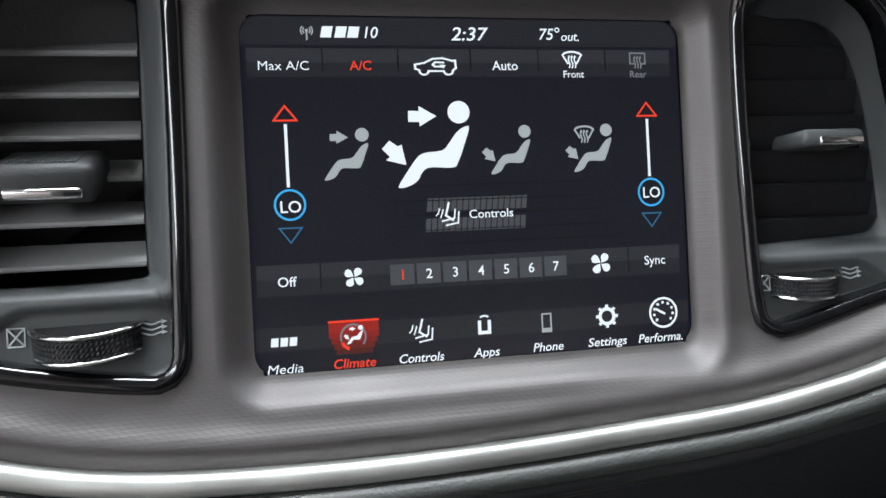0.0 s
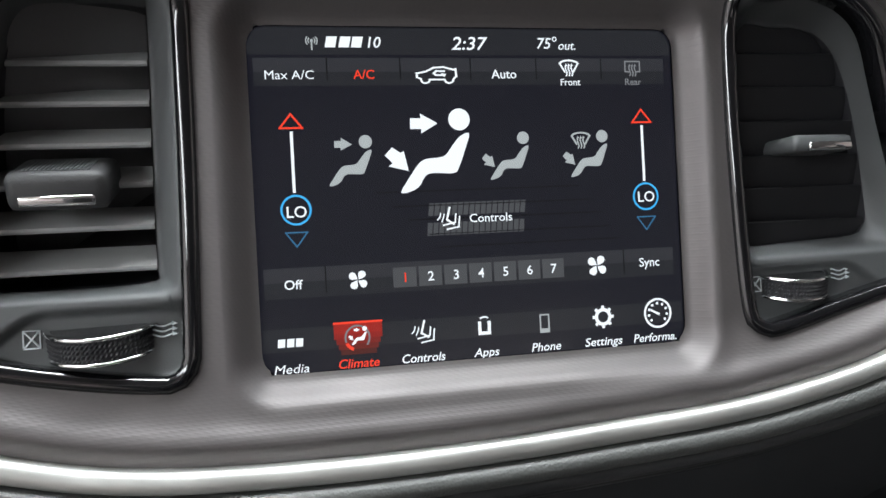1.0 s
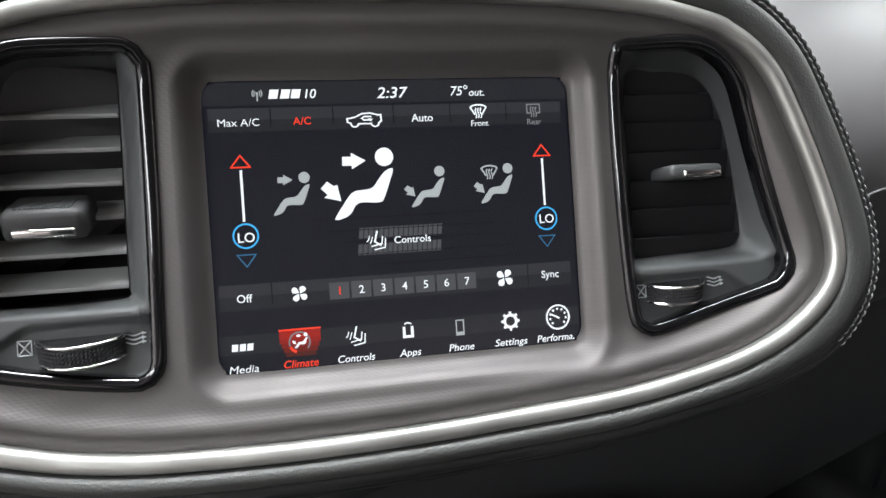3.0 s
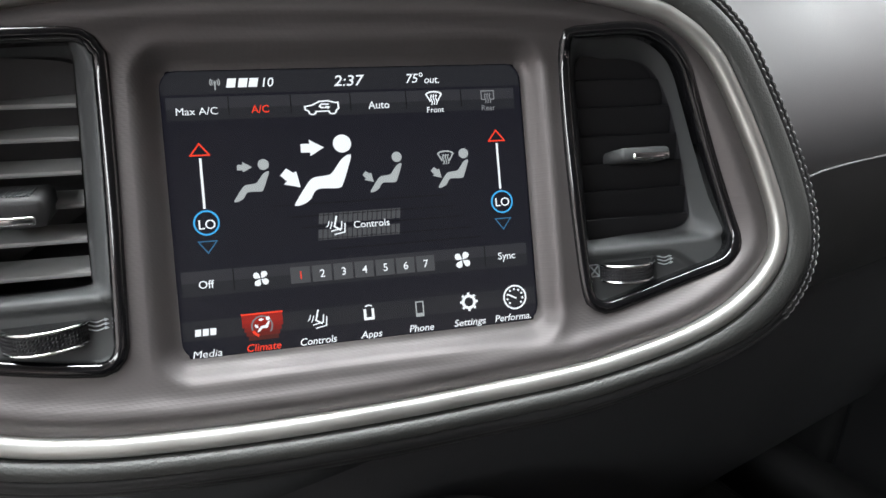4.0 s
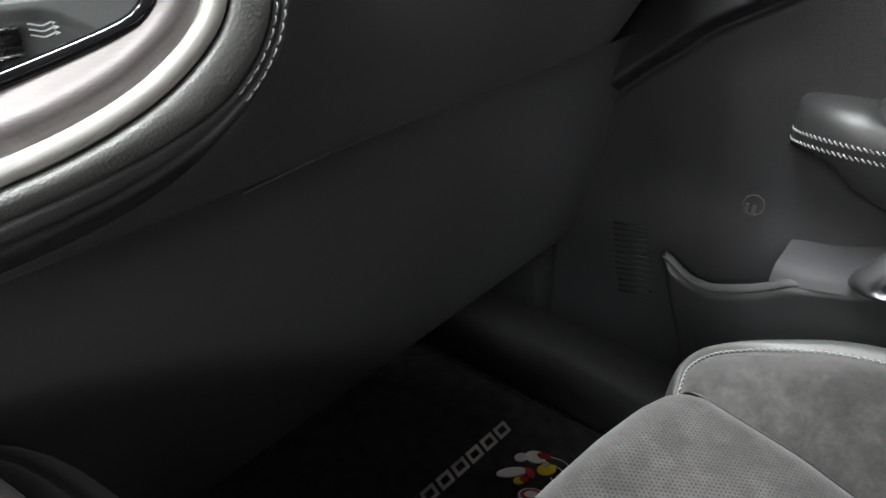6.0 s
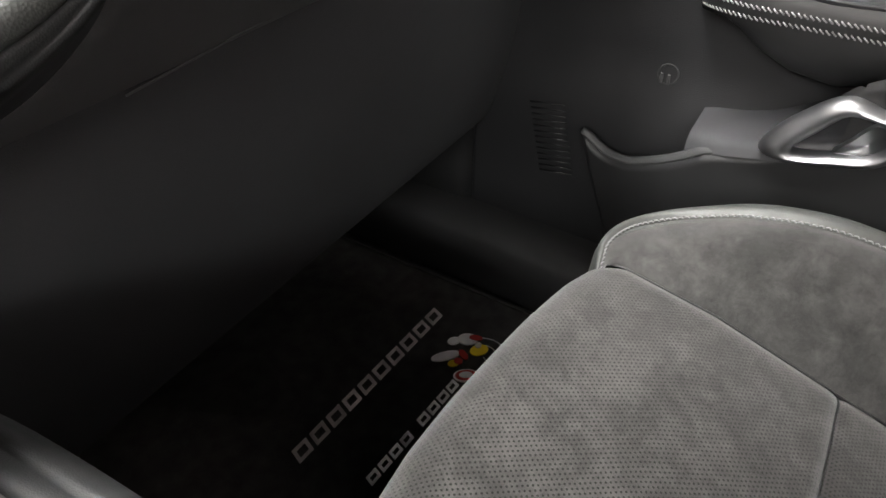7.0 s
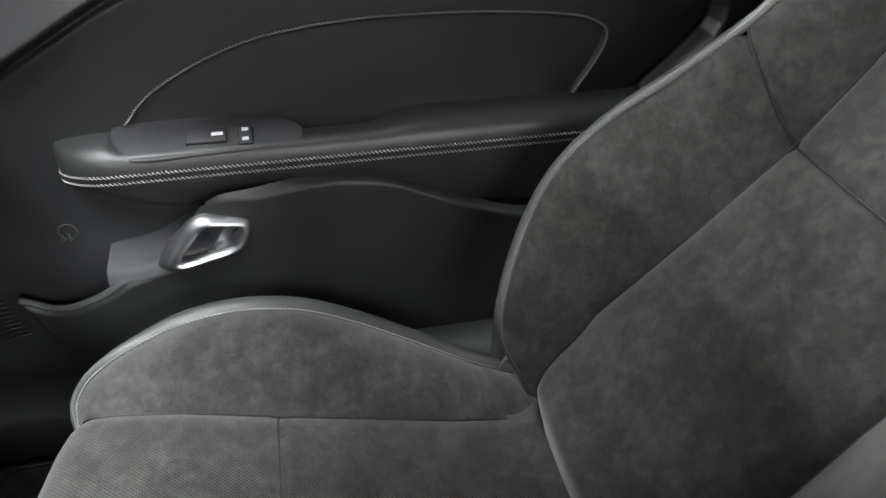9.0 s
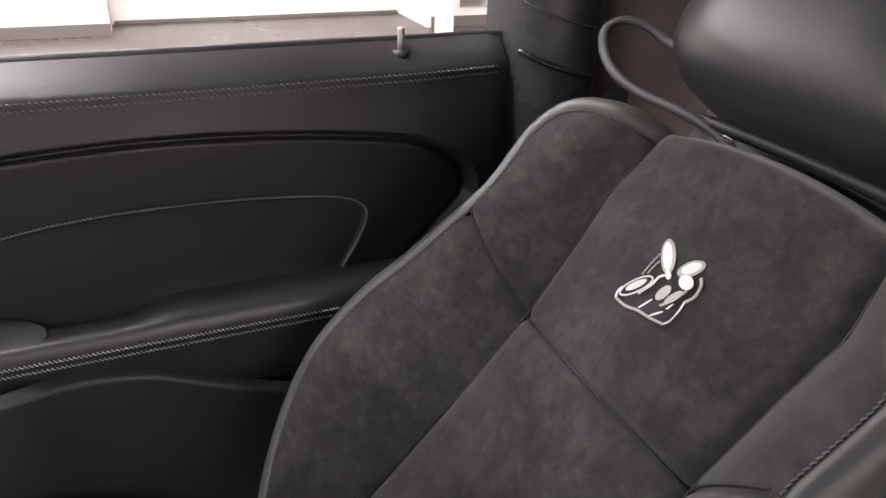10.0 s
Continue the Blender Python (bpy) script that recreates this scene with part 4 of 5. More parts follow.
heated_seat(-12.4, -9.4)
heated_seat(-24.6, -52.2)
ui("active_glow", [quad(-58.3, -40.2, z, z + 2.0) for z in (-50.8, -48.8)], UI_DEEP, 0.00003, "red lit menu field")
for k, z in enumerate((-52.8, -54.8, -56.8, -58.8)):
    ui("active_glow", [quad(-58.3 + 0.8 * k, -40.2 - 0.8 * k, z, z + 2.0)], glow("display_red_fade", (0.36 - 0.085 * k, 0.018, 0.012), 0.65), 0.00003)
ui("active_line", [quad(-58.5, -40.0, -47.2, -46.4)], UI_RED, 0.0001, "bright red line")
ui("dial_icon", arc(-49.6, -52.6, 4.5, 0.7, -40, 200, 30), UI_DIM, 0.00008)
ui("dial_icon", arc(-49.6, -52.6, 4.5, 1.2, 205, 250, 10), UI_RED, 0.0001)
airflow(-51.9, -55.2, 0.21, UI_WHITE, True, True)
for x in (-78.9, -75.6, -72.4):
    ui("station_mark", [[(x, -54.3), (x + 2.6, -54.3), (x + 2.9, -51.2), (x + 0.3, -51.2)]], UI_WHITE, 0.0001, "short white block")
ui("app_icon", stroke([(-2.2, -50.6), (-2.2, -54.6), (1.6, -54.6), (1.6, -50.6)], 1.3) + arc(-0.3, -50.8, 2.5, 0.7, 50, 130, 8), UI_WHITE, 0.0001, "white open square mark")
ui("phone_icon", stroke([(22.6, -56.0), (22.6, -49.2), (26.1, -49.2), (26.1, -56.0), (22.6, -56.0)], 0.6) + [quad(22.6, 26.1, -56.0, -54.6)], UI_GREY, 0.0001, "grey telephone icon")
ui("gear_icon", arc(49.2, -51.8, 2.9, 1.4) + [[(49.2 + r * math.cos(radians(a + e)), -51.8 + r * math.sin(radians(a + e))) for r, e in ((3.2, -11), (4.6, -8), (4.6, 8), (3.2, 11))] for a in range(0, 360, 45)], UI_WHITE, 0.0001, "white gear icon")
ui("gauge_icon", arc(73.2, -51.9, 5.7, 0.9) + [disc(73.2 + 4.0 * math.cos(radians(a)), -51.9 + 4.0 * math.sin(radians(a)), 0.6, 10) for a in range(-40, 230, 33)] + stroke([(73.6, -52.3), (70.4, -50.6)], 0.9), UI_WHITE, 0.0001, "white round gauge icon")


# ---- passenger's dash vent ----
def side_vent():
    root = thing("air_vent", pose(0.574, -0.05, 0.59), "dark side air vent with a bright-edged control bar", "air vent")
    frame_line = [(x, -0.068 + 0.03 * step(0.66, 0.72, np.array(x)), z) for x, z in rounded(0.476, 0.677, 0.5655, 0.635, 0.011)]
    part("frame", *tube(frame_line, oval(0.0032, 0.0035, 10), up=(0, -1, 0), closed=True), PIANO, root, "gloss black frame")
    part("backing", *block(0.478, 0.675, -0.0635, -0.05, 0.567, 0.633, 0.003), DARK, root, "black recess behind the slats")
    for z in (0.591, 0.601, 0.611, 0.621):
        part("slat", *block(0.481, 0.672, -0.070, -0.062, z - 0.0012, z + 0.0012, 0.0006), PLASTIC, root)
    part("control_bar", *block(0.482, 0.651, -0.069, -0.062, 0.5705, 0.5835, 0.003), PIANO, root, "gloss black control bar")
    part("control_edge", *block(0.486, 0.644, -0.0705, -0.068, 0.5815, 0.5833, 0.0006), CHROME, root, "thin chrome edge")
    for k in range(5):
        x = 0.574 + 0.014 * k
        part("control_rib", *block(x - 0.002, x + 0.002, -0.071, -0.0685, 0.573, 0.580, 0.0008), SATIN, root)
    part("slide_knob", *block(0.555, 0.564, -0.074, -0.067, 0.571, 0.586, 0.002), CHROME, root, "small chrome knob")


side_vent()

# ---- centre console ----
console = thing("centre_console", pose(0.0, -0.35, 0.0), "black leather centre console with a warm grey trim plate and stitching", "console")
EDGE = np.array([0, -0.006]) + np.array([0.88, 1.0]) * smooth_line([(-0.108, -0.9), (-0.108, -0.3), (-0.106, -0.1), (-0.096, -0.04), (-0.07, -0.012), (-0.02, 0.002), (0.03, 0.0), (0.068, -0.014), (0.09, -0.036), (0.101, -0.07), (0.106, -0.14), (0.108, -0.3), (0.108, -0.9)], 140)


def console_ring(off, z):
    t = np.gradient(EDGE, axis=0)
    t /= np.linalg.norm(t, axis=1)[:, None]
    o = np.stack([-t[:, 1], t[:, 0]], 1)
    p = EDGE + o * off
    return np.stack([p[:, 0], p[:, 1], np.full(len(p), z)], 1)


rows = [console_ring(0.042, 0.0), console_ring(0.038, 0.2), console_ring(0.032, 0.33), console_ring(0.028, 0.37), console_ring(0.022, 0.389), console_ring(0.015, 0.3965), console_ring(0.011, 0.3975),
        console_ring(0.0095, 0.3955), console_ring(0.008, 0.3975), console_ring(0.003, 0.3985), console_ring(-0.002, 0.3975), console_ring(-0.007, 0.391)]
part("padded_side", *loft(rows), LEATHER, console, "black leather side with a rolled edge")
for off in (0.014, 0.005):
    v, f = stitches(console_ring(off, 0.3983)[88:], (0, 0, 1), pitch=0.0052, length=0.0038, r=0.0005)
    part("seam_stitching", v, f, DIMTHREAD, console, "grey seam thread")
rows = [console_ring(-0.005, 0.389), console_ring(-0.006, 0.412), console_ring(-0.009, 0.4175), console_ring(-0.017, 0.418), console_ring(-0.022, 0.412), console_ring(-0.024, 0.392)]
part("trim_plate", *loft(rows), TRIM, console, "warm grey satin trim rim")
rows = [console_ring(-0.0235, 0.392), console_ring(-0.05, 0.391), console_ring(-0.075, 0.391), console_ring(-0.1, 0.391)]
part("top_plate", *loft(rows), PIANO, console, "gloss black console top")
part("lower_front", *block(-0.13, 0.13, 0.02, 0.3, 0.0, 0.44, 0.02), HARD, console, "hard black lower front of the console")

# ---- floor mat ----
mat_root = thing("floor_mat", pose(0.4, -0.05, 0.0), "black carpet floor mat with printed bars and a coloured badge", "floor mat")
MAT = rounded(0.16, 0.612, -0.55, 0.36, 0.05, 6)
part("mat_body", *prism(MAT, 0.038, 0.012, 0.006, axis="z"), CARPET, mat_root, "black carpet pile")
edge = [(x, y, 0.033) for x, y in MAT]
part("mat_binding", *tube(edge, oval(0.0035, 0.0045, 8), closed=True), HARD, mat_root, "black bound edge")


def floor_frame(x, y, w, h, stroke_w, lean, mat, name):
    """A slanted hollow block of print: four flat bars round a gap."""
    def at(u, t):
        return (x + u + lean * t / h, y + t - 0.035 * u)
    ps = []
    for u0, u1, t0, t1 in ((0, w, 0, stroke_w), (0, w, h - stroke_w, h), (0, stroke_w * 1.1, stroke_w, h - stroke_w), (w - stroke_w * 1.1, w, stroke_w, h - stroke_w)):
        q = [at(u0, t0), at(u1, t0), at(u1, t1), at(u0, t1)]
        ps.append(prism(q, 0.0392, 0.0380, axis="z"))
    part(name, *joined(ps), mat, mat_root, smooth=False)


for k in range(10):
    floor_frame(0.314 + 0.0243 * k, 0.0072 - 0.00085 * k, 0.0195, 0.0155, 0.0036, 0.006, MATPRINT, "dark_print")
for k, x in enumerate((0.331, 0.3478, 0.3646, 0.3814, 0.410, 0.4268, 0.4436, 0.4604)):
    floor_frame(x, -0.0640 - 0.00082 * k, 0.0138, 0.0098, 0.0027, 0.0035, SILVERPRINT, "silver_print")


def badge_blob(cx, cy, rx, ry, turn, mat, z, name):
    c, s = math.cos(radians(turn)), math.sin(radians(turn))
    poly = [(cx + rx * math.cos(a) * c - ry * math.sin(a) * s, cy + rx * math.cos(a) * s + ry * math.sin(a) * c) for a in np.linspace(0, 2 * math.pi, 24, endpoint=False)]
    part(name, *prism(poly, z + 0.0012, z - 0.0005, axis="z"), mat, mat_root, smooth=False)


for cx, cy, rx, ry, turn, mat, z in ((0.501, -0.037, 0.0165, 0.0062, -40, SILVERPRINT, 0.0385), (0.525, -0.033, 0.0075, 0.0055, -35, SILVERPRINT, 0.0385), (0.535, -0.045, 0.0115, 0.0085, -60, SILVERPRINT, 0.0390), (0.541, -0.052, 0.0075, 0.0042, -70, REDPRINT, 0.0396),
                                       (0.527, -0.064, 0.0105, 0.0075, -35, YELLOWPRINT, 0.0394), (0.532, -0.060, 0.0042, 0.0036, 0, MATPRINT, 0.0402), (0.512, -0.053, 0.0080, 0.0040, 60, REDPRINT, 0.0396), (0.496, -0.050, 0.0062, 0.0046, -40, YELLOWPRINT, 0.0392), (0.501, -0.053, 0.0045, 0.0048, 0, REDPRINT, 0.0398),
                                       (0.488, -0.070, 0.0132, 0.0088, -52, SILVERPRINT, 0.0394), (0.488, -0.070, 0.0112, 0.0070, -52, REDPRINT, 0.0400), (0.488, -0.070, 0.0070, 0.0042, -52, SILVERPRINT, 0.0406)):
    badge_blob(cx, cy, rx, ry, turn, mat, z, "badge_patch")
for line in ([(0.545, -0.056), (0.549, -0.070), (0.545, -0.083), (0.534, -0.089)], [(0.538, -0.066), (0.537, -0.076), (0.531, -0.082)], [(0.521, -0.073), (0.517, -0.079), (0.512, -0.082)]):
    part("badge_line", *tube([(x, y, 0.0392) for x, y in smooth_line(line, 16)], oval(0.0008, 0.0006, 6)), SILVERPRINT, mat_root)

# door sill
v, f = tube([(0.668, 0.22, 0.085), (0.668, 0.0, 0.085), (0.662, -0.13, 0.085), (0.66, -0.6, 0.085), (0.66, -1.0, 0.085)], [(0.028, -0.07), (0.028, 0.0), (0.018, 0.012), (0.0, 0.016), (-0.02, 0.012), (-0.06, 0.0), (-0.06, -0.07)], up=(0, 0, 1))
tagged(part("sill_trim", v, f, HARD, None, sharp=50), "ribbed black door sill trim", "sill", kind="structure")

# ---- passenger's door ----
door = thing("passenger_door", pose(0.74, -0.45, 0.1), "black leather trimmed passenger door with armrest, handle and pocket", "car door")
CREASE = smooth_line([(0.06, 0.33), (0.0, 0.395), (-0.049, 0.437), (-0.082, 0.466), (-0.136, 0.499), (-0.213, 0.544), (-0.268, 0.573), (-0.332, 0.595), (-0.408, 0.608), (-0.541, 0.615), (-0.674, 0.611), (-0.8, 0.598),
                      (-0.863, 0.585), (-0.908, 0.56), (-0.926, 0.53), (-0.922, 0.505), (-0.905, 0.487), (-0.86, 0.44), (-0.82, 0.40)], 90)
HOLLOW = np.vstack([CREASE, [(-0.82, 0.06), (0.06, 0.06)]])
INSERT = smooth_line([(-0.249, 0.437), (-0.281, 0.471), (-0.339, 0.504), (-0.411, 0.528), (-0.518, 0.540), (-0.642, 0.539), (-0.742, 0.530), (-0.783, 0.519), (-0.798, 0.501), (-0.786, 0.467), (-0.762, 0.427)], 90)
INSERT_SHAPE = np.vstack([INSERT, [(-0.76, 0.38), (-0.25, 0.38)]])


def door_x(q):
    s, ins = signed(HOLLOW, q)[0], signed(INSERT_SHAPE, q)[0]
    x = 0.722 - 0.021 * step(-0.001, 0.010, s) + 0.006 * np.exp(-((s + 0.002) / 0.0035) ** 2)
    x = x + 0.003 * step(0.001, -0.004, ins) + (0.22 + 0.75 * step(-0.45, -0.15, q[:, 0])) * np.clip(s - 0.012, 0, 0.075) + 0.22 * np.clip(s - 0.087, 0, 0.045)
    top = np.maximum(q[:, 1] - 0.66, 0)
    x = x + 22.0 * top ** 2 - 0.002 * np.exp(-((q[:, 1] - 0.668) / 0.006) ** 2)
    x = x + 0.25 * np.maximum(-0.955 - q[:, 0], 0) ** 1.0 * step(-0.955, -0.98, q[:, 0])
    return x - 0.012 * step(0.33, 0.22, q[:, 1])


v, f = field((-0.982, 0.06), (0.06, 0.697), 0.0022, None, [], door_x, lambda q, d: np.stack([d, q[:, 0], q[:, 1]], 1))
part("door_panel", v, f, DOORSKIN, door, "padded black door panel with a sculpted crease")
rows = [[(0.7575, y, 0.687) for y in np.linspace(-0.985, 0.3, 10)], [(0.7585, y, 0.6985) for y in np.linspace(-0.985, 0.3, 10)], [(0.765, y, 0.7000) for y in np.linspace(-0.985, 0.3, 10)], [(0.78, y, 0.6945) for y in np.linspace(-0.985, 0.3, 10)], [(0.80, y, 0.66) for y in np.linspace(-0.985, 0.3, 10)], [(0.84, y, 0.0) for y in np.linspace(-0.985, 0.3, 10)], [(0.84, y, -0.1) for y in np.linspace(-0.985, 0.3, 10)]]
part("window_seal", *loft(rows), VENTBLACK, door, "black rubber seal along the window")
part("door_front", *block(0.70, 0.83, 0.055, 0.55, -0.05, 0.72, 0.02), POCKETSKIN, door, "plain front end of the door")


def on_door(line, lift=0.001):
    line = np.asarray(line, float)
    return np.stack([door_x(line) - lift, line[:, 0], line[:, 1]], 1)


welt = on_door(INSERT, 0.0012)
welt_part = part("welt", *tube(welt, oval(0.0016, 0.0016, 8), up=(-1, 0, 0)), DOORSKIN, door, "corded welt round the insert")
v, f = stitches(welt + np.array([-0.0014, 0, 0]), (-1, 0, 0), pitch=0.0042, length=0.0042, r=0.00055, slant=0.0012)
part("welt_stitching", v, f, THREAD, welt_part, "grey slanted thread")
for z in (0.657, 0.664):
    line = np.stack([np.linspace(-0.97, -0.1, 200), np.full(200, z) + 0.002], 1)
    v, f = stitches(on_door(line, 0.0003), (-1, 0, 0.3), pitch=0.006, length=0.005, r=0.0006, slant=0.0012)
    part("belt_stitching", v, f, DIMTHREAD, door, "dim grey seam thread")

# armrest: a padded body that runs back from a rounded tip
ys = np.r_[np.linspace(-0.172, -0.235, 14), np.linspace(-0.245, -0.90, 80)]


def arm_bottom(y):
    return np.interp(-y, [0.168, 0.19, 0.22, 0.26, 0.3, 0.335, 0.41, 0.5, 0.57, 0.63, 0.7, 0.8], [0.40, 0.385, 0.363, 0.345, 0.339, 0.350, 0.358, 0.35, 0.328, 0.308, 0.298, 0.296])


def arm_section(y):
    tip = math.sqrt(max(0.0, 1 - max(0.0, (y + 0.236) / 0.064) ** 2))
    xi = 0.722 - 0.047 * tip - 0.001
    top = 0.430 - 0.008 * (1 - tip)
    bot = float(arm_bottom(y))
    bot = top - (top - bot) * (0.25 + 0.75 * tip)
    sunk = float(step(0.235, 0.25, -y) * (1 - step(0.505, 0.57, -y)))
    w = 0.734 - xi
    return [(0.734, y, top + 0.002 - 0.022 * sunk), (xi + w * 0.6, y, top + 0.001 - 0.011 * sunk), (xi + w * 0.3, y, top - 0.001 - 0.006 * sunk), (xi + w * 0.12, y, top - 0.007 - 0.0015 * sunk), (xi + w * 0.03, y, top - 0.016), (xi, y, top - 0.028), (xi, y, top - 0.0315),
            (xi + w * 0.015, y, top - 0.035), (xi + w * 0.03, y, top - 0.041), (xi + w * 0.12, y, (top - 0.041) * 0.6 + bot * 0.4), (xi + w * 0.3, y, bot + 0.007), (xi + w * 0.5, y, bot + 0.001), (0.734, y, bot - 0.004)]


rows = [arm_section(y) for y in ys]
v, f = loft(rows)
armrest = part("armrest", v, f + [tuple(range(13))], LEATHER, door, "padded black leather armrest with two rows of grey stitching")
for k in (5, 7):
    line = np.array([r[k] for r in rows]) + np.array([-0.0004, 0, 0.001 if k == 5 else -0.0012])
    v, f = stitches(line, (-1, 0, 0.2), pitch=0.0046, length=0.0040, r=0.0007, slant=0.0015)
    part("armrest_stitching", v, f, THREAD, armrest, "grey slanted thread")

# window switch panel on the armrest
PANEL = [(0.690, -0.250), (0.742, -0.243), (0.742, -0.350), (0.735, -0.40), (0.716, -0.436), (0.692, -0.425), (0.687, -0.33)]
SWITCH_TILT = pose(0.704, -0.34, 0.4265, 0, -22, 0)
switch_panel = part("switch_panel", *moved(prism(smooth_line(np.array(PANEL) - np.array([0.715, -0.34]), 50, closed=True), 0.003, -0.012, 0.002, axis="z"), SWITCH_TILT), DARK, door, "dark grey switch panel with two small switches", sharp=30)
part("window_switch", *moved(block(-0.014, 0.006, -0.016, 0.028, 0.001, 0.0065, 0.002), SWITCH_TILT), DARK, switch_panel, "black window switch")
part("lock_switch", *moved(block(-0.020, 0.004, -0.044, -0.027, 0.001, 0.0065, 0.002), SWITCH_TILT), DARK, switch_panel, "black lock switch")
for x, y, w in ((-0.004, -0.006, 0.006), (-0.001, -0.0355, 0.0035), (-0.014, -0.0355, 0.0035)):
    part("switch_mark", *moved(block(x - 0.0022, x + 0.0022, y - w, y + w, 0.0063, 0.0069, 0.0001), SWITCH_TILT), PAINTMARK, switch_panel, "pale printed mark", smooth=False)

# lower panel with map pocket
LIP = [(-0.088, 0.2414), (-0.0956, 0.2385), (-0.108, 0.2305), (-0.1228, 0.2254), (-0.1385, 0.2262), (-0.1535, 0.2314), (-0.185, 0.2494), (-0.2028, 0.2611), (-0.2225, 0.2731), (-0.2677, 0.2831)]
LOWER = smooth_line(LIP + [(-0.283, 0.300), (-0.296, 0.333), (-0.309, 0.352), (-0.325, 0.3665), (-0.347, 0.3765), (-0.396, 0.379), (-0.46, 0.373), (-0.529, 0.362), (-0.583, 0.339), (-0.634, 0.316), (-0.68, 0.297), (-0.74, 0.285)], 150)
LOWER_SHAPE = np.vstack([LOWER, [(-0.80, 0.28), (-0.80, 0.055), (-0.15, 0.055), (-0.1166, 0.158)]])


def pocket_x(q):
    s = -signed(LOWER_SHAPE, q)[0]
    x = 0.650 + 0.03 * step(-0.225, -0.10, q[:, 0]) + 0.030 * step(0.36, 0.48, -q[:, 0]) + 0.008 * step(0.010, 0.0, s) * step(0.33, 0.42, -q[:, 0])
    x += 0.012 * np.exp(-((q[:, 0] + 0.29) / 0.07) ** 2) * step(0.17, 0.27, q[:, 1])
    return x + 0.006 * step(0.007, 0.0, s) ** 2 + 0.06 * step(0.2, 0.06, q[:, 1]) * 0.3


v, f = field((-0.805, 0.05), (-0.086, 0.384), 0.0028, LOWER_SHAPE, [], pocket_x, lambda q, d: np.stack([d, q[:, 0], q[:, 1]], 1))
pocket = part("map_pocket", v, f, POCKETSKIN, door, "hard black lower panel with an open map pocket")
lip_line = smooth_line(LIP + [(-0.3136, 0.2912), (-0.3446, 0.2991)], 90)
lip3 = np.stack([pocket_x(lip_line) - 0.001, lip_line[:, 0], lip_line[:, 1]], 1)
part("pocket_lip", *tube(lip3, [(0.0, 0.0013), (0.0011, 0.001), (0.0015, 0), (0.0011, -0.001), (0, -0.0013), (-0.005, -0.0012), (-0.007, 0.0), (-0.005, 0.0012)], up=np.array([-0.8, 0, 0.6])), HARD, pocket, "smooth rounded lip of the pocket")
# pod that carries the handle, with a sloping front face
POD = [(-0.198, 0.6640, 0.283), (-0.21, 0.660, 0.2855), (-0.235, 0.657, 0.289), (-0.262, 0.6555, 0.297), (-0.285, 0.6575, 0.309), (-0.305, 0.666, 0.320)]
rows = []
for y, x, z in smooth_line(POD, 40):
    z0 = float(np.interp(-y, [0.19, 0.226, 0.26, 0.345, 0.39], [0.258, 0.272, 0.28, 0.29, 0.31]))
    h = z - z0
    soft = 1.0 - 0.8 * float(step(0.25, 0.29, -y))
    rows.append([(x + 0.002, y, z0), (x, y, z0 + 0.05 * h), (x + 0.003 * soft, y, z0 + 0.5 * h), (x + 0.006 * soft, y, z0 + 0.78 * h), (x + 0.012 * soft, y, z0 + 0.94 * h), (x + 0.024, y, z), (x + 0.034, y, z + 0.001), (0.735, y, z + 0.006)])
v, f = loft(rows)
part("handle_pod", v, f + [tuple(range(8))], KNEE, door, "moulded grey pod that carries the handle", sharp=60)
# looped handle: a broad bar between an outer and an inner outline, highest in between
OUTER = [(-0.260, 0.298), (-0.272, 0.320), (-0.286, 0.335), (-0.303, 0.350), (-0.319, 0.355), (-0.340, 0.351), (-0.360, 0.347), (-0.368, 0.340), (-0.366, 0.322), (-0.351, 0.303), (-0.313, 0.294), (-0.273, 0.290)]
INNER = [(-0.286, 0.303), (-0.302, 0.323), (-0.315, 0.338), (-0.325, 0.342), (-0.343, 0.340), (-0.354, 0.337), (-0.355, 0.330), (-0.343, 0.313), (-0.319, 0.306), (-0.296, 0.300)]
EYE = np.array([-0.318, 0.322])


def by_angle(outline_points, n=96):
    """Points of an outline at even angles about the middle of the handle."""
    p = smooth_line(outline_points, 400, closed=True)
    a = np.arctan2(p[:, 1] - EYE[1], p[:, 0] - EYE[0])
    want = np.linspace(-math.pi, math.pi, n, endpoint=False)
    return np.array([p[np.argmin(np.abs(np.angle(np.exp(1j * (a - w)))))] for w in want])


rim_out, rim_in = by_angle(OUTER), by_angle(INNER)
rows = []
for t, d in ((0.0, 0.010), (0.0, 0.004), (0.05, 0.0005), (0.16, -0.0030), (0.34, -0.0055), (0.55, -0.0062), (0.75, -0.0045), (0.92, -0.0012), (1.0, 0.002), (1.0, 0.012)):
    q = rim_out + (rim_in - rim_out) * t
    rows.append(np.stack([0.650 + d - 0.004 * np.sin((q[:, 0] + 0.31) * 12), q[:, 0], q[:, 1]], 1))
handle = part("door_handle", *loft(rows, closed_u=True), HANDLEMETAL, door, "satin silver looped door handle", sharp=50)
part("handle_cup", *prism(EYE + (rim_in - EYE) * 1.12, 0.660, 0.668, axis="x"), DARK, handle, "dark hollow behind the handle")
part("pull_lever", *prism(smooth_line(np.array([(-0.316, 0.306), (-0.326, 0.321), (-0.334, 0.333), (-0.340, 0.3385), (-0.355, 0.337), (-0.3555, 0.328), (-0.342, 0.3115)]), 40, closed=True), 0.6535, 0.6585, 0.0015, axis="x"), HANDLEMETAL, handle, "silver pull lever")
for k in range(13):
    z = 0.170 + 0.0068 * k
    y = -0.060 + 0.0016 * k
    part("kick_rib", *tube([(0.7042, y - 0.018, z + 0.004), (0.7042, y + 0.022, z - 0.002)], oval(0.0010, 0.0005, 6), up=(-1, 0, 0)), DOORSKIN, door, "thin raised rib")
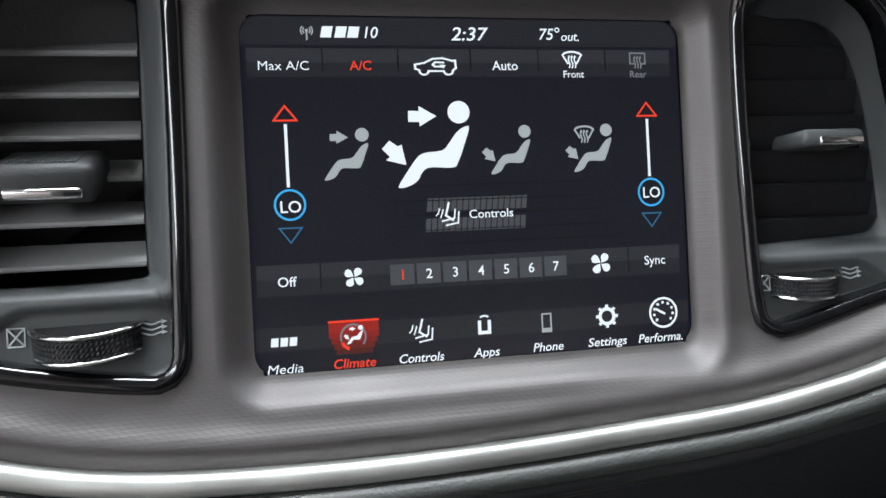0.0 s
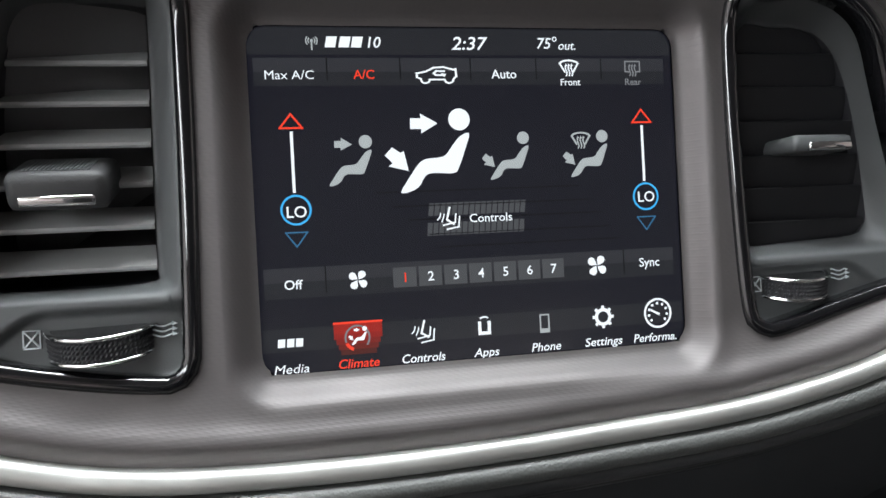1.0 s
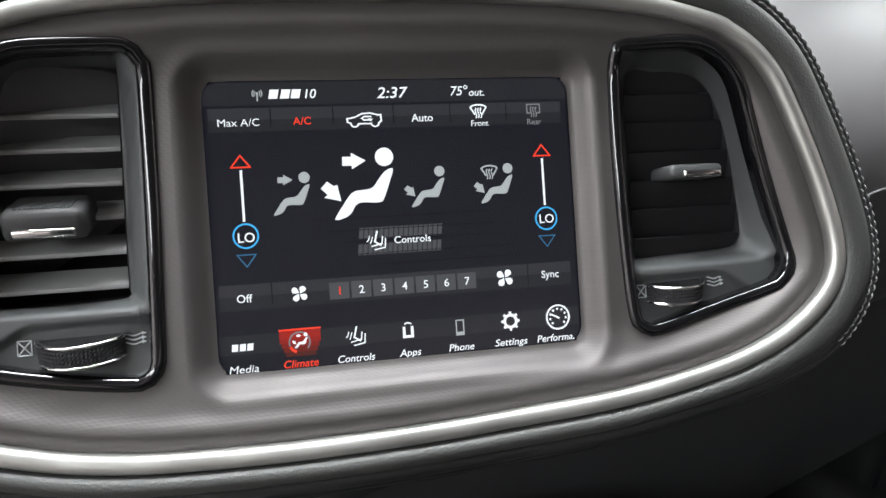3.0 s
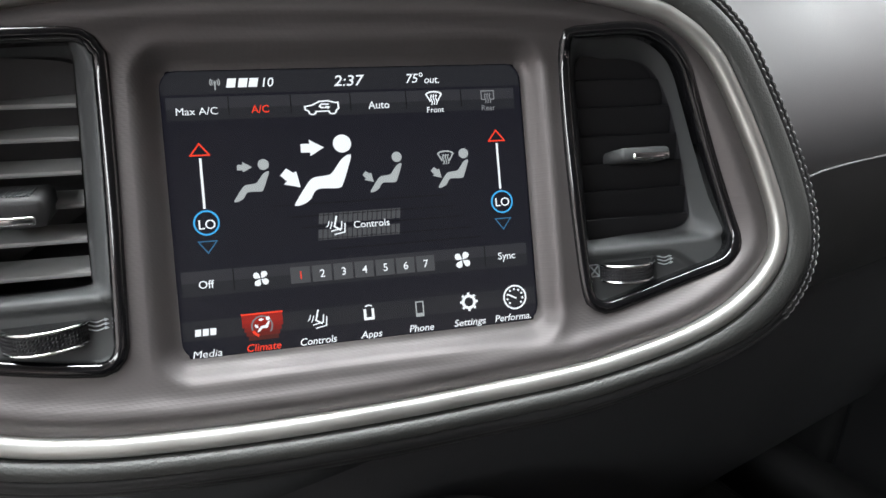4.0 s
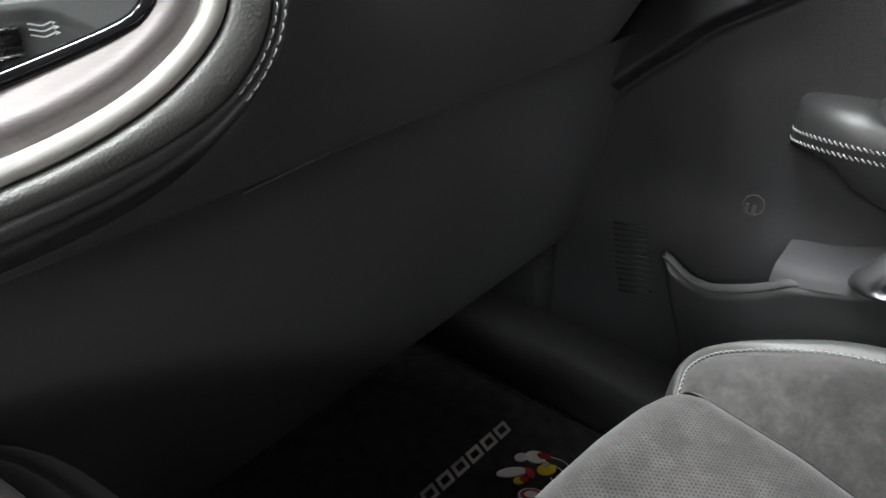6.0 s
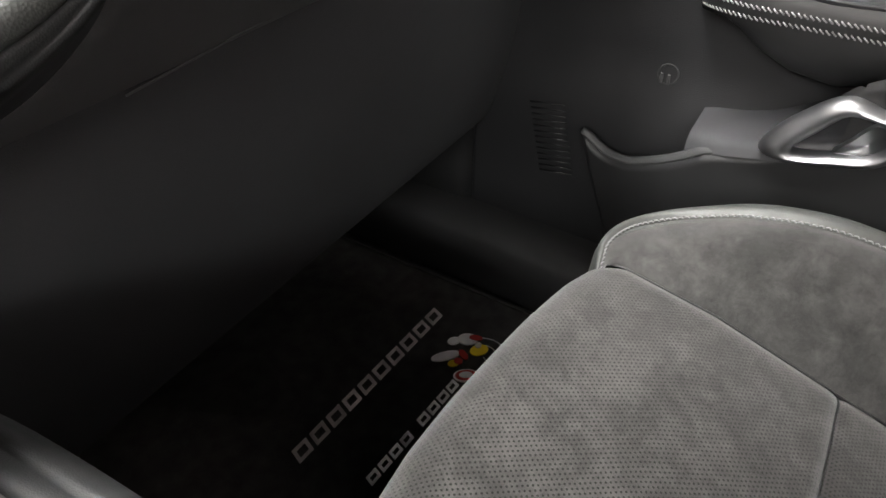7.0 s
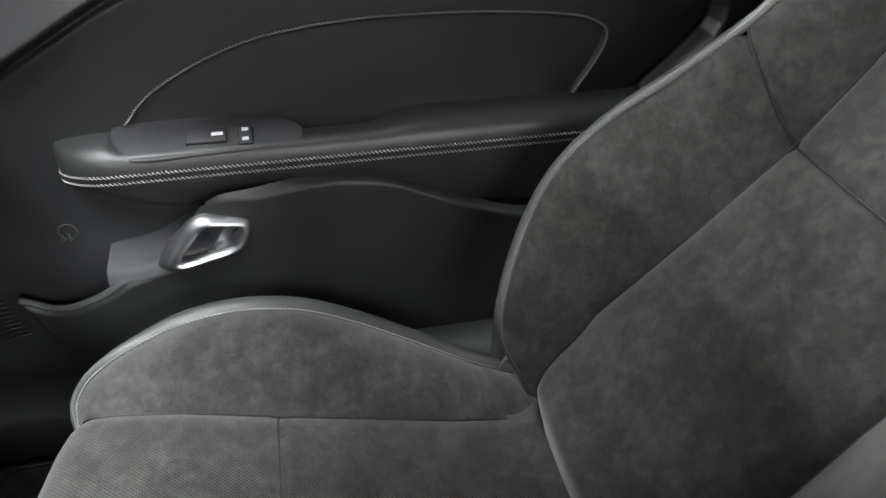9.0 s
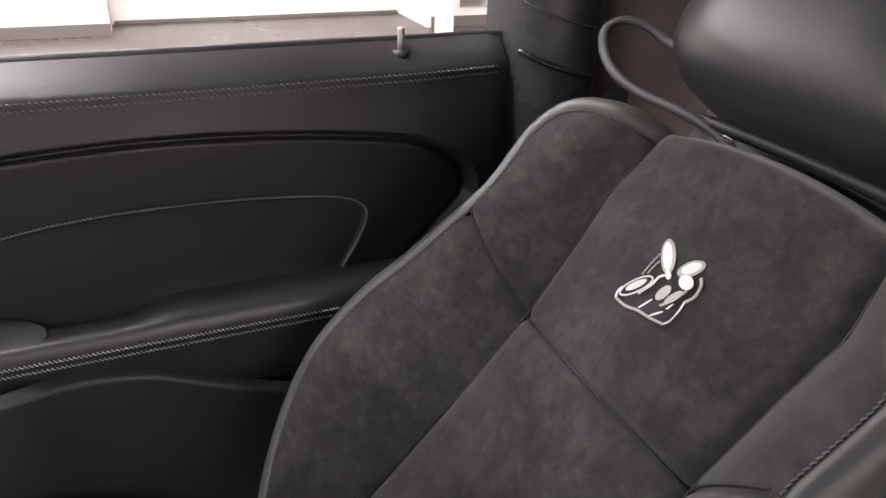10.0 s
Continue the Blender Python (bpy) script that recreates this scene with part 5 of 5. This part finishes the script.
plug = [(-0.156 + 0.010 * math.cos(a), 0.309 + 0.010 * math.sin(a)) for a in np.linspace(0, 2 * math.pi, 28, endpoint=False)]
part("fixing_cover", *tube(on_door(plug, 0.0003), oval(0.0008, 0.0006, 6), up=(-1, 0, 0), closed=True), HARD, door, "small round fixing cover")
for dy in (-0.0035, 0.0035):
    part("cover_slot", *block(0.7085, 0.7105, -0.156 + dy - 0.0016, -0.156 + dy + 0.0016, 0.304, 0.314, 0.0005), HARD, door)
lock = [(0.738, -0.848, 0.682), (0.738, -0.848, 0.700), (0.738, -0.848, 0.712), (0.738, -0.848, 0.7135)]
pin = part("lock_pin", *tube(lock, oval(0.0042, 0.0042, 12), up=(1, 0, 0)), SATIN, door, "small silver lock pin")
part("pin_collar", *tube([(0.738, -0.848, 0.680), (0.738, -0.848, 0.6885)], oval(0.0105, 0.0105, 16), up=(1, 0, 0)), DARK, pin, "black collar")

# ---- passenger's seat ----
seat = thing("passenger_seat", pose(0.355, -0.45, 0.0), "dark grey suede sports seat with leather edges and a perforated centre", "car seat")
CX = 0.355


CUSH, CHALF = 0.3275, 0.1380


def front_y(u):
    return float(np.interp(CUSH + CHALF * u, [0.19, 0.21, 0.25, 0.30, 0.38, 0.43, 0.4655], [-0.172, -0.166, -0.164, -0.166, -0.172, -0.178, -0.186]))


def cushion_z(y):
    return np.interp(-y, [0.19, 0.2, 0.284, 0.374, 0.45, 0.56, 0.625, 0.72], [0.279, 0.2775, 0.262, 0.2335, 0.211, 0.178, 0.164, 0.15])


def centre_rows(y_from, y_to, n, front):
    rows = []
    us = np.linspace(-1, 1, 49)

    def z_at(u, y, edge):
        crown = 0.010 * (1 - u * u)
        groove = -0.005 * math.exp(-(((1 - abs(u)) / 0.045) ** 2)) - 0.0028 * edge
        return float(cushion_z(y)) + crown * (1 - 0.25 * edge) + groove
    if front:
        for t in np.linspace(0, 1, 16):
            a = radians(90 * (1 - t))
            row = []
            for u in us:
                yf = front_y(u)
                r = 0.032
                y = yf - r + r * math.sin(a)
                z = float(cushion_z(front_y(u) - r)) + 0.010 * (1 - u * u) - r + r * math.cos(a) - 0.005 * math.exp(-(((1 - abs(u)) / 0.045) ** 2))
                row.append((CUSH + CHALF * u, y, z))
            rows.append(row)
        low = [[(p[0], p[1] - 0.012 * k, p[2] - 0.07 * k) for p in rows[0]] for k in (2.2, 1)]
        rows = low + rows
    for t in np.linspace(0, 1, n):
        row = []
        for u in us:
            y0 = (front_y(u) - 0.034) if front else y_from
            y = y0 + (y_to - y0) * (0.02 + 0.98 * t if front else t)
            e = math.exp(-(((y - y_to) / 0.0035) ** 2)) if front else math.exp(-(((y - y_from) / 0.0035) ** 2))
            row.append((CUSH + CHALF * u, y, z_at(u, y, e)))
        rows.append(row)
    return rows


part("front_cushion", *loft(centre_rows(-0.2, -0.376, 40, True)), PERF, seat, "perforated grey suede front of the cushion")
part("rear_cushion", *loft(centre_rows(-0.376, -0.630, 40, False)), PERF, seat, "perforated grey suede rear of the cushion")
part("cushion_tail", *loft(centre_rows(-0.630, -0.78, 16, False)), SUEDE, seat, "plain suede strip at the foot of the backrest")
PIPE = smooth_line([(0.450, -0.200, 0.262), (0.466, -0.197, 0.2675), (0.486, -0.194, 0.2705), (0.512, -0.200, 0.270), (0.533, -0.215, 0.2695), (0.547, -0.240, 0.2745), (0.556, -0.285, 0.2865), (0.560, -0.345, 0.2925), (0.561, -0.41, 0.281),
                    (0.560, -0.47, 0.2515), (0.556, -0.54, 0.208), (0.551, -0.6, 0.170), (0.545, -0.68, 0.13), (0.535, -0.76, 0.10)], 90)
SEAMLINE = np.array([(0.4655, y, float(cushion_z(y)) - 0.005 - 0.032 * (1 - math.sqrt(1 - max(0.0, (y + 0.218) / 0.032) ** 2))) for y in np.linspace(-0.197, -0.76, 90)])


def mirror_x(p, side):
    p = np.array(p, float)
    if side < 0:
        p[..., 0] = CUSH - CHALF - (p[..., 0] - CUSH - CHALF) * 0.55
    return p


for side in (1, -1):
    rows = []
    for a, b in zip(SEAMLINE, PIPE):
        w = np.linalg.norm(b - a)
        dent = 0.003 * math.exp(-(((a[1] + 0.628) / 0.005) ** 2))
        rows.append([a + (b - a) * t + np.array([0, 0, 1]) * (0.16 * w * math.sin(math.pi * t) ** 0.8 - dent) for t in np.linspace(0, 1, 18)])
    part("cushion_bolster", *loft(mirror_x(rows, side)), SUEDE, seat, "grey suede side bolster of the cushion")
    rows = []
    tg = np.gradient(PIPE, axis=0)
    for k, b in enumerate(PIPE):
        o = np.array([tg[k][1], -tg[k][0], 0.0])
        o = -o / (np.linalg.norm(o) + 1e-9)
        if o[0] < 0 and o[1] < 0:
            o = -o
        g = min(1.0, 0.12 + k / 26)
        rows.append([b + o * 0.000 + np.array([0, 0, -0.001]), b + o * 0.005 * g + np.array([0, 0, 0.0036]), b + o * 0.014 * g + np.array([0, 0, 0.0045]), b + o * 0.024 * g + np.array([0, 0, 0.0]),
                     b + o * 0.034 * g + np.array([0, 0, -0.012]), b + o * 0.042 * g + np.array([0, 0, -0.035]), b + o * 0.046 * g + np.array([0, 0, -0.075]), b + o * 0.046 * g + np.array([0, 0, -0.16])])
    part("cushion_side", *loft(mirror_x(rows, side)), LITLEATHER, seat, "grey-black leather outer side of the cushion")
    lines = [mirror_x(PIPE + np.array([0, 0, 0.0025]), side)]
    v, f = stitches(lines[0], (0, 0, 1), pitch=0.0048, length=0.0040, r=0.0006, slant=0.0008)
    part("cushion_stitching", v, f, THREAD, seat, "grey edge thread")
    inner = PIPE + (SEAMLINE - PIPE) * 0.09 + np.array([0, 0, 0.0052])
    v, f = stitches(mirror_x(inner[6:], side), (0, 0, 1), pitch=0.0048, length=0.0034, r=0.00045)
    part("cushion_stitching", v, f, DIMTHREAD, seat, "dim grey thread")
for y in (-0.376, -0.630):
    line = [(CUSH + CHALF * u, y, float(cushion_z(y)) + 0.0075 * (1 - u * u) - 0.0024 - 0.005 * math.exp(-(((1 - abs(u)) / 0.045) ** 2))) for u in np.linspace(-1, 1, 41)]
    part("cushion_seam", *tube(line, oval(0.0010, 0.0007, 8)), VENTBLACK, seat, "dark sunken seam")
for side in (1, -1):
    part("cushion_seam", *tube(mirror_x(SEAMLINE + np.array([0, 0, 0.0007]), side), oval(0.0010, 0.0008, 8)), VENTBLACK, seat, "dark sunken seam")
part("seat_base", *block(0.17, 0.54, -0.72, -0.225, 0.045, 0.16, 0.02), HARD, seat, "hidden black seat base")
for x in (0.2, 0.5):
    part("seat_rail", *block(x - 0.02, x + 0.02, -0.75, -0.2, 0.0, 0.05, 0.004), HARD, seat, "black steel seat rail")

# backrest: a reclined frame of its own; a across, b up it, n towards the sitter
RECLINE = radians(38)
BU = np.array([0, -math.sin(RECLINE), math.cos(RECLINE)])
BN = np.array([0, math.cos(RECLINE), math.sin(RECLINE)])
BO = np.array([CX, -0.882, 0.485])


def back(a, b, n):
    return BO + np.array([1.0, 0, 0]) * a + BU * b + BN * n


def seam_a(b):
    return float(np.interp(b, [-0.46, -0.37, -0.32, -0.26, -0.12, 0.0, 0.09, 0.15, 0.21, 0.24], [0.07, 0.10, 0.126, 0.139, 0.127, 0.121, 0.128, 0.135, 0.124, 0.118]))


def back_foot(b):
    """The backrest swells above the cushion, then turns under where it meets it."""
    return float(0.017 * step(-0.28, -0.36, np.array(b)) - 0.055 * step(-0.345, -0.41, np.array(b)))


def back_centre(b0, b1, n, seam_at):
    rows = []
    for b in np.linspace(b0, b1, n):
        row = []
        for u in np.linspace(-1, 1, 33):
            d = 0.006 * (1 - u * u) - 0.006 * math.exp(-(((1 - abs(u)) / 0.045) ** 2)) - 0.005 * math.exp(-(((b - seam_at) / 0.0055) ** 2))
            d += back_foot(b)
            top = float(step(0.212, 0.228, np.array(b)))
            row.append(back(seam_a(b) * u, b + 0.012 * (1 - u * u) * (b / 0.22 if b > 0 else 0), d - 0.022 * top ** 2))
        rows.append(row)
    return rows


part("backrest_lower", *loft(back_centre(-0.46, 0.0, 110, 0.0)), SUEDE, seat, "grey suede lower centre of the backrest")
part("backrest_upper", *loft(back_centre(0.0, 0.228, 76, 0.0)), SUEDE, seat, "grey suede upper centre of the backrest")
rows = [[back(0.205 * u, b - 0.03 * u ** 4, d + 0.02 * u * u) for u in np.linspace(-1, 1, 21)] for b, d in ((0.190, -0.024), (0.212, -0.034), (0.224, -0.05), (0.222, -0.09), (0.1, -0.11), (-0.3, -0.10))]
part("backrest_rear", *loft(rows), LEATHER, seat, "black leather rear of the backrest")
WING = smooth_line([(0.104, -0.368, 0.0), (0.111, -0.358, 0.022), (0.118, -0.343, 0.055), (0.123, -0.325, 0.083), (0.136, -0.30, 0.10), (0.171, -0.255, 0.107), (0.204, -0.205, 0.108), (0.220, -0.155, 0.106), (0.219, -0.09, 0.098), (0.207, -0.03, 0.087), (0.198, 0.025, 0.078),
                    (0.196, 0.060, 0.071), (0.204, 0.092, 0.061), (0.217, 0.125, 0.052), (0.222, 0.152, 0.047), (0.214, 0.178, 0.042), (0.194, 0.194, 0.036), (0.162, 0.203, 0.026), (0.141, 0.205, 0.008), (0.133, 0.203, -0.008), (0.130, 0.199, -0.028)], 420)
def inner_share(b):
    return float(step(-0.2, -0.05, np.array(b)) * step(0.188, 0.14, np.array(b)))


WING_INNER = np.array([(float(np.interp(b, [-0.2, -0.09, 0.0, 0.06, 0.125, 0.152, 0.178, 0.198], [a, 0.219, 0.204, 0.196, 0.195, 0.192, 0.186, 0.15])) * inner_share(b) + a * (1 - inner_share(b)), b, n - 0.018 * float(step(-0.1, 0.02, np.array(b)) * step(0.18, 0.12, np.array(b)))) for a, b, n in WING])
for side, wing in ((1, WING), (-1, WING_INNER)):
    rows = []
    for a, b, n in wing:
        sb = min(max(b, -0.44), 0.209)
        s0 = np.array([seam_a(sb), sb + (b - sb), -0.005 + back_foot(sb)])
        e = np.array([a, b, n])
        w = np.linalg.norm(e - s0)
        row = []
        for t in np.linspace(0, 1, 28):
            p = s0 + (e - s0) * t
            p = p + np.array([0.012 * w, 0, 0.13 * w]) * math.sin(math.pi * t) ** 0.9
            # cross seam that splits the upper wing from the lower
            line = 0.0 + 0.052 * min(1.0, max(0.0, (p[0] - 0.12) / 0.085))
            p[2] -= 0.006 * math.exp(-(((p[1] - line) / 0.0045) ** 2))
            row.append(back(side * p[0], p[1], p[2]))
        rows.append(row)
    part("backrest_bolster", *loft(rows), SUEDE, seat, "grey suede side wing of the backrest")
    tg = np.gradient(wing, axis=0)
    rows = []
    for k, (a, b, n) in enumerate(wing):
        o = np.array([-tg[k][1], tg[k][0]])
        o = -o / (np.linalg.norm(o) + 1e-9)
        q = lambda r, d: back(side * (a + o[0] * r), b + o[1] * r, n + d)
        rows.append([q(0.0, -0.001), q(0.0035, 0.003), q(0.0095, 0.0038), q(0.017, 0.0), q(0.0225, -0.011), q(0.0235, -0.04), q(0.012, -0.09), q(-0.01, -0.14)])
    part("backrest_side", *loft(rows), LITLEATHER, seat, "grey-black leather edge of the backrest")
    edge = np.array([back(side * (a + 0.0), b, n + 0.0022) for a, b, n in wing])
    v, f = stitches(edge[20:], BN, pitch=0.0048, length=0.0040, r=0.0006, slant=0.0008)
    part("backrest_stitching", v, f, DIMTHREAD, seat, "grey edge thread")


def seam_cord(points, name="seam_cord"):
    part(name, *tube(smooth_line(points, 60), oval(0.0011, 0.0008, 8), up=BN), VENTBLACK, seat, "dark sunken seam")


seam_cord([back(seam_a(0.0) * u, 0.0, 0.0026 + 0.006 * (1 - u * u) - 0.006 * math.exp(-(((1 - abs(u)) / 0.045) ** 2)) - 0.0042) for u in np.linspace(-1, 1, 25)])
for side in (1, -1):
    seam_cord([back(side * seam_a(b), b, -0.0048 + back_foot(b)) for b in np.linspace(-0.44, 0.19, 40)])


for side in (1, -1):
    pts = []
    for t in np.linspace(0, 1, 16):
        pts.append(back(side * (0.121 + 0.078 * t), 0.052 * t, -0.005 + 0.080 * t + 0.13 * 0.11 * math.sin(math.pi * t) ** 0.9 - 0.0012))
    seam_cord(pts)


def badge(root, pieces):
    for k, (a, b, ra, rb, turn, mat, ring_w) in enumerate(pieces):
        c, s = math.cos(radians(turn)), math.sin(radians(turn))
        pts = [(a + ra * math.cos(t) * c - rb * math.sin(t) * s, b + ra * math.cos(t) * s + rb * math.sin(t) * c) for t in np.linspace(0, 2 * math.pi, 24, endpoint=False)]
        lift = 0.0072 + 0.0003 * k
        if ring_w:
            v, f = tube([back(x, y, lift) for x, y in pts], oval(ring_w, 0.0006, 8), up=BN, closed=True)
        else:
            v = [back(x, y, lift) for x, y in pts]
            v, f = v, [tuple(range(len(pts)))]
        part("embroidered_patch", v, f, mat, root, "pale silver embroidered shape")


badge(seat, [(0.0175, 0.1265, 0.0070, 0.0168, -45, MATPRINT, 0), (0.0178, 0.1262, 0.0045, 0.0140, -45, SILVERPRINT, 0), (-0.0095, 0.1285, 0.0068, 0.0125, 42, MATPRINT, 0), (-0.0095, 0.1290, 0.0046, 0.0090, 42, SILVERPRINT, 0),
             (-0.0145, 0.1175, 0.0078, 0.0058, 10, SILVERPRINT, 0), (0.0235, 0.0908, 0.0060, 0.0162, 34, SILVERPRINT, 0.0009), (0.0238, 0.0915, 0.0034, 0.0105, 34, SILVERPRINT, 0), (-0.0040, 0.1000, 0.0048, 0.0080, 15, MATPRINT, 0),
             (-0.0150, 0.1020, 0.0035, 0.0090, 25, MATPRINT, 0), (0.0030, 0.0840, 0.0010, 0.0075, 24, SILVERPRINT, 0), (-0.0122, 0.0832, 0.0010, 0.0070, 40, SILVERPRINT, 0), (-0.0187, 0.0945, 0.0008, 0.0040, 20, SILVERPRINT, 0), (0.0022, 0.1138, 0.0042, 0.0026, 30, SILVERPRINT, 0)])
for line, w, mat in (([(0.0338, 0.0722), (0.0198, 0.0719), (0.0064, 0.0755), (-0.0082, 0.0772), (-0.0224, 0.0799)], 0.0013, MATPRINT), ([(-0.0224, 0.0799), (-0.0257, 0.0860), (-0.0264, 0.0969), (-0.0253, 0.1038)], 0.0009, SILVERPRINT),
                     ([(-0.0253, 0.1038), (-0.0295, 0.1122), (-0.0275, 0.1222), (-0.0230, 0.1270)], 0.0014, MATPRINT), ([(0.0352, 0.0830), (0.0360, 0.0775), (0.0338, 0.0722)], 0.0012, SILVERPRINT), ([(0.0170, 0.0869), (0.0117, 0.0992), (0.0105, 0.1078), (0.0071, 0.1118)], 0.0013, SILVERPRINT),
                     ([(0.0266, 0.1012), (0.0263, 0.1135), (0.0251, 0.1243)], 0.0007, MATPRINT), ([(0.0225, 0.1047), (0.0220, 0.1130), (0.0204, 0.1189)], 0.0007, MATPRINT), ([(-0.0085, 0.0901), (-0.0141, 0.0976), (-0.0186, 0.1072), (-0.0200, 0.1128)], 0.0012, MATPRINT)):
    part("embroidered_line", *tube(smooth_line([back(a, b, 0.0082) for a, b in line], 30), oval(w, 0.0005, 8), up=BN), mat, seat, "silver-grey embroidered outline")

# headrest and its guide
head = [[back(0.184 * math.copysign(abs(math.cos(t)) ** 0.55, math.cos(t)) * k, 0.368 + 0.114 * math.copysign(abs(math.sin(t)) ** 0.6, math.sin(t)) * k ** 0.8, n)
         for t in np.linspace(0, 2 * math.pi, 48, endpoint=False)] for k, n in ((0.02, 0.062), (0.35, 0.061), (0.62, 0.057), (0.82, 0.047), (0.94, 0.030), (0.995, 0.008), (1.0, -0.02), (0.97, -0.05), (0.86, -0.072), (0.02, -0.078))]
part("headrest", *loft(head, closed_u=True), LEATHER, seat, "large black leather headrest")
# Dark sheet added for the shade in the gap below the headrest.
part("headrest_gap_shade", *loft([[back(a, b, n - 0.02 * (a / 0.17) ** 2) for a in np.linspace(-0.17, 0.165, 14)] for b, n in ((0.19, -0.04), (0.225, -0.05), (0.25, -0.052), (0.29, -0.05), (0.33, -0.04))]), DARK, seat, "dark cover under the headrest")
part("headrest_bar", *tube([back(a, 0.246 + 0.006 * math.cos(a * 9), -0.022) for a in np.linspace(-0.13, 0.12, 14)], [(0.005, 0.005), (0.007, 0.0), (0.005, -0.005), (-0.005, -0.005), (-0.007, 0.0), (-0.005, 0.005)], up=BU), DARK, seat, "black bar under the headrest")
part("release_clip", *moved(block(-0.006, 0.006, -0.003, 0.003, -0.003, 0.003, 0.001), Matrix.Translation(Vector(back(0.06, 0.239, -0.008)))), CHROME, seat, "small bright clip")
GUIDE = smooth_line([back(a, b, n) for a, b, n in [(0.13, 0.315, -0.05), (0.218, 0.311, -0.03), (0.249, 0.314, -0.012), (0.265, 0.309, 0.006), (0.273, 0.297, 0.016), (0.268, 0.280, 0.021), (0.24, 0.258, 0.021), (0.207, 0.245, 0.016), (0.177, 0.242, 0.005), (0.144, 0.244, -0.005), (0.112, 0.245, -0.015), (0.09, 0.243, -0.025), (0.069, 0.237, -0.03)]], 90)
part("belt_guide", *tube(GUIDE, oval(0.0050, 0.0042, 12), up=BN), HARD, seat, "black looped seat belt guide")
# recliner cover and belt buckle stalk between cushion and backrest
part("recliner_cover", *block(0.56, 0.60, -0.74, -0.64, 0.10, 0.197, 0.018), KNEE, seat, "black recliner cover")
part("recliner_lever", *tube([(0.548, -0.638, 0.144), (0.548, -0.652, 0.174), (0.548, -0.666, 0.210)], oval(0.003, 0.0022, 10), up=(1, 0, 0)), SATIN, seat, "pale edge of the recliner lever")

# ---- rear of the cabin ----
pillar = thing("door_pillar", pose(0.7, -1.06, 0.1), "smooth grey-black door pillar trim with a seat belt slot", "pillar")
rows = []
for z in np.linspace(0.1, 1.12, 30):
    k = 0.5 * (z - 0.7)
    rows.append([(0.80, -0.984 - 0.02 * k, z), (0.735, -0.988 - 0.02 * k, z), (0.712, -0.997 - 0.02 * k, z), (0.695, -1.02 - 0.03 * k, z), (0.686, -1.045 - 0.04 * k, z), (0.684, -1.065 - 0.05 * k, z), (0.690, -1.082 - 0.05 * k, z), (0.715, -1.095 - 0.05 * k, z), (0.80, -1.10 - 0.05 * k, z)])
part("pillar_trim", *loft(rows), PILLAR, pillar, "smooth grey-black moulded trim")
slot = [(0.722, -0.993, 0.683), (0.700, -1.01, 0.674), (0.684, -1.045, 0.662), (0.680, -1.072, 0.656)]
part("belt_slot", *tube(smooth_line(slot, 20), oval(0.006, 0.004, 10), up=(0, 0, 1)), PIANO, pillar, "gloss black belt slot")
part("pillar_joint", *tube(smooth_line([(a, b, c + 0.056) for a, b, c in slot], 20), oval(0.0016, 0.0012, 8), up=(0, 0, 1)), DARK, pillar, "dark joint line in the trim")
belt = thing("seat_belt", pose(0.62, -1.12, 0.3), "dark grey woven seat belt hanging behind the seat", "seat belt")
rows = [[(0.652 + 0.012 * t, -1.07 - 0.045 * t, z) for t in np.linspace(0, 1, 4)] for z in np.linspace(0.2, 0.645, 12)]
part("webbing", *loft(rows), WEBBING, belt, "dark grey webbing")
quarter = thing("rear_quarter_panel", pose(0.72, -1.6, 0.1), "padded leather rear quarter panel beside the back seat", "quarter panel")
part("panel_body", *block(0.69, 0.84, -2.15, -1.105, 0.0, 0.88, 0.05), LITQUARTER, quarter, "padded brown-grey panel")
part("window_ledge", *block(0.684, 0.84, -2.12, -1.11, 0.876, 0.90, 0.008), DARK, quarter, "black ledge under the rear window")
rear = thing("back_bench", pose(0.35, -1.75, 0.0), "black leather rear seat behind the front seats", "car seat")
part("rear_cushion", *block(-0.6, 0.62, -1.75, -1.4, 0.05, 0.36, 0.06), LEATHER, rear, "black leather rear cushion")
part("rear_backrest", *moved(block(-0.6, 0.62, -0.07, 0.07, -0.02, 0.56, 0.05), pose(0, -1.82, 0.34, 18)), LEATHER, rear, "black leather rear backrest")
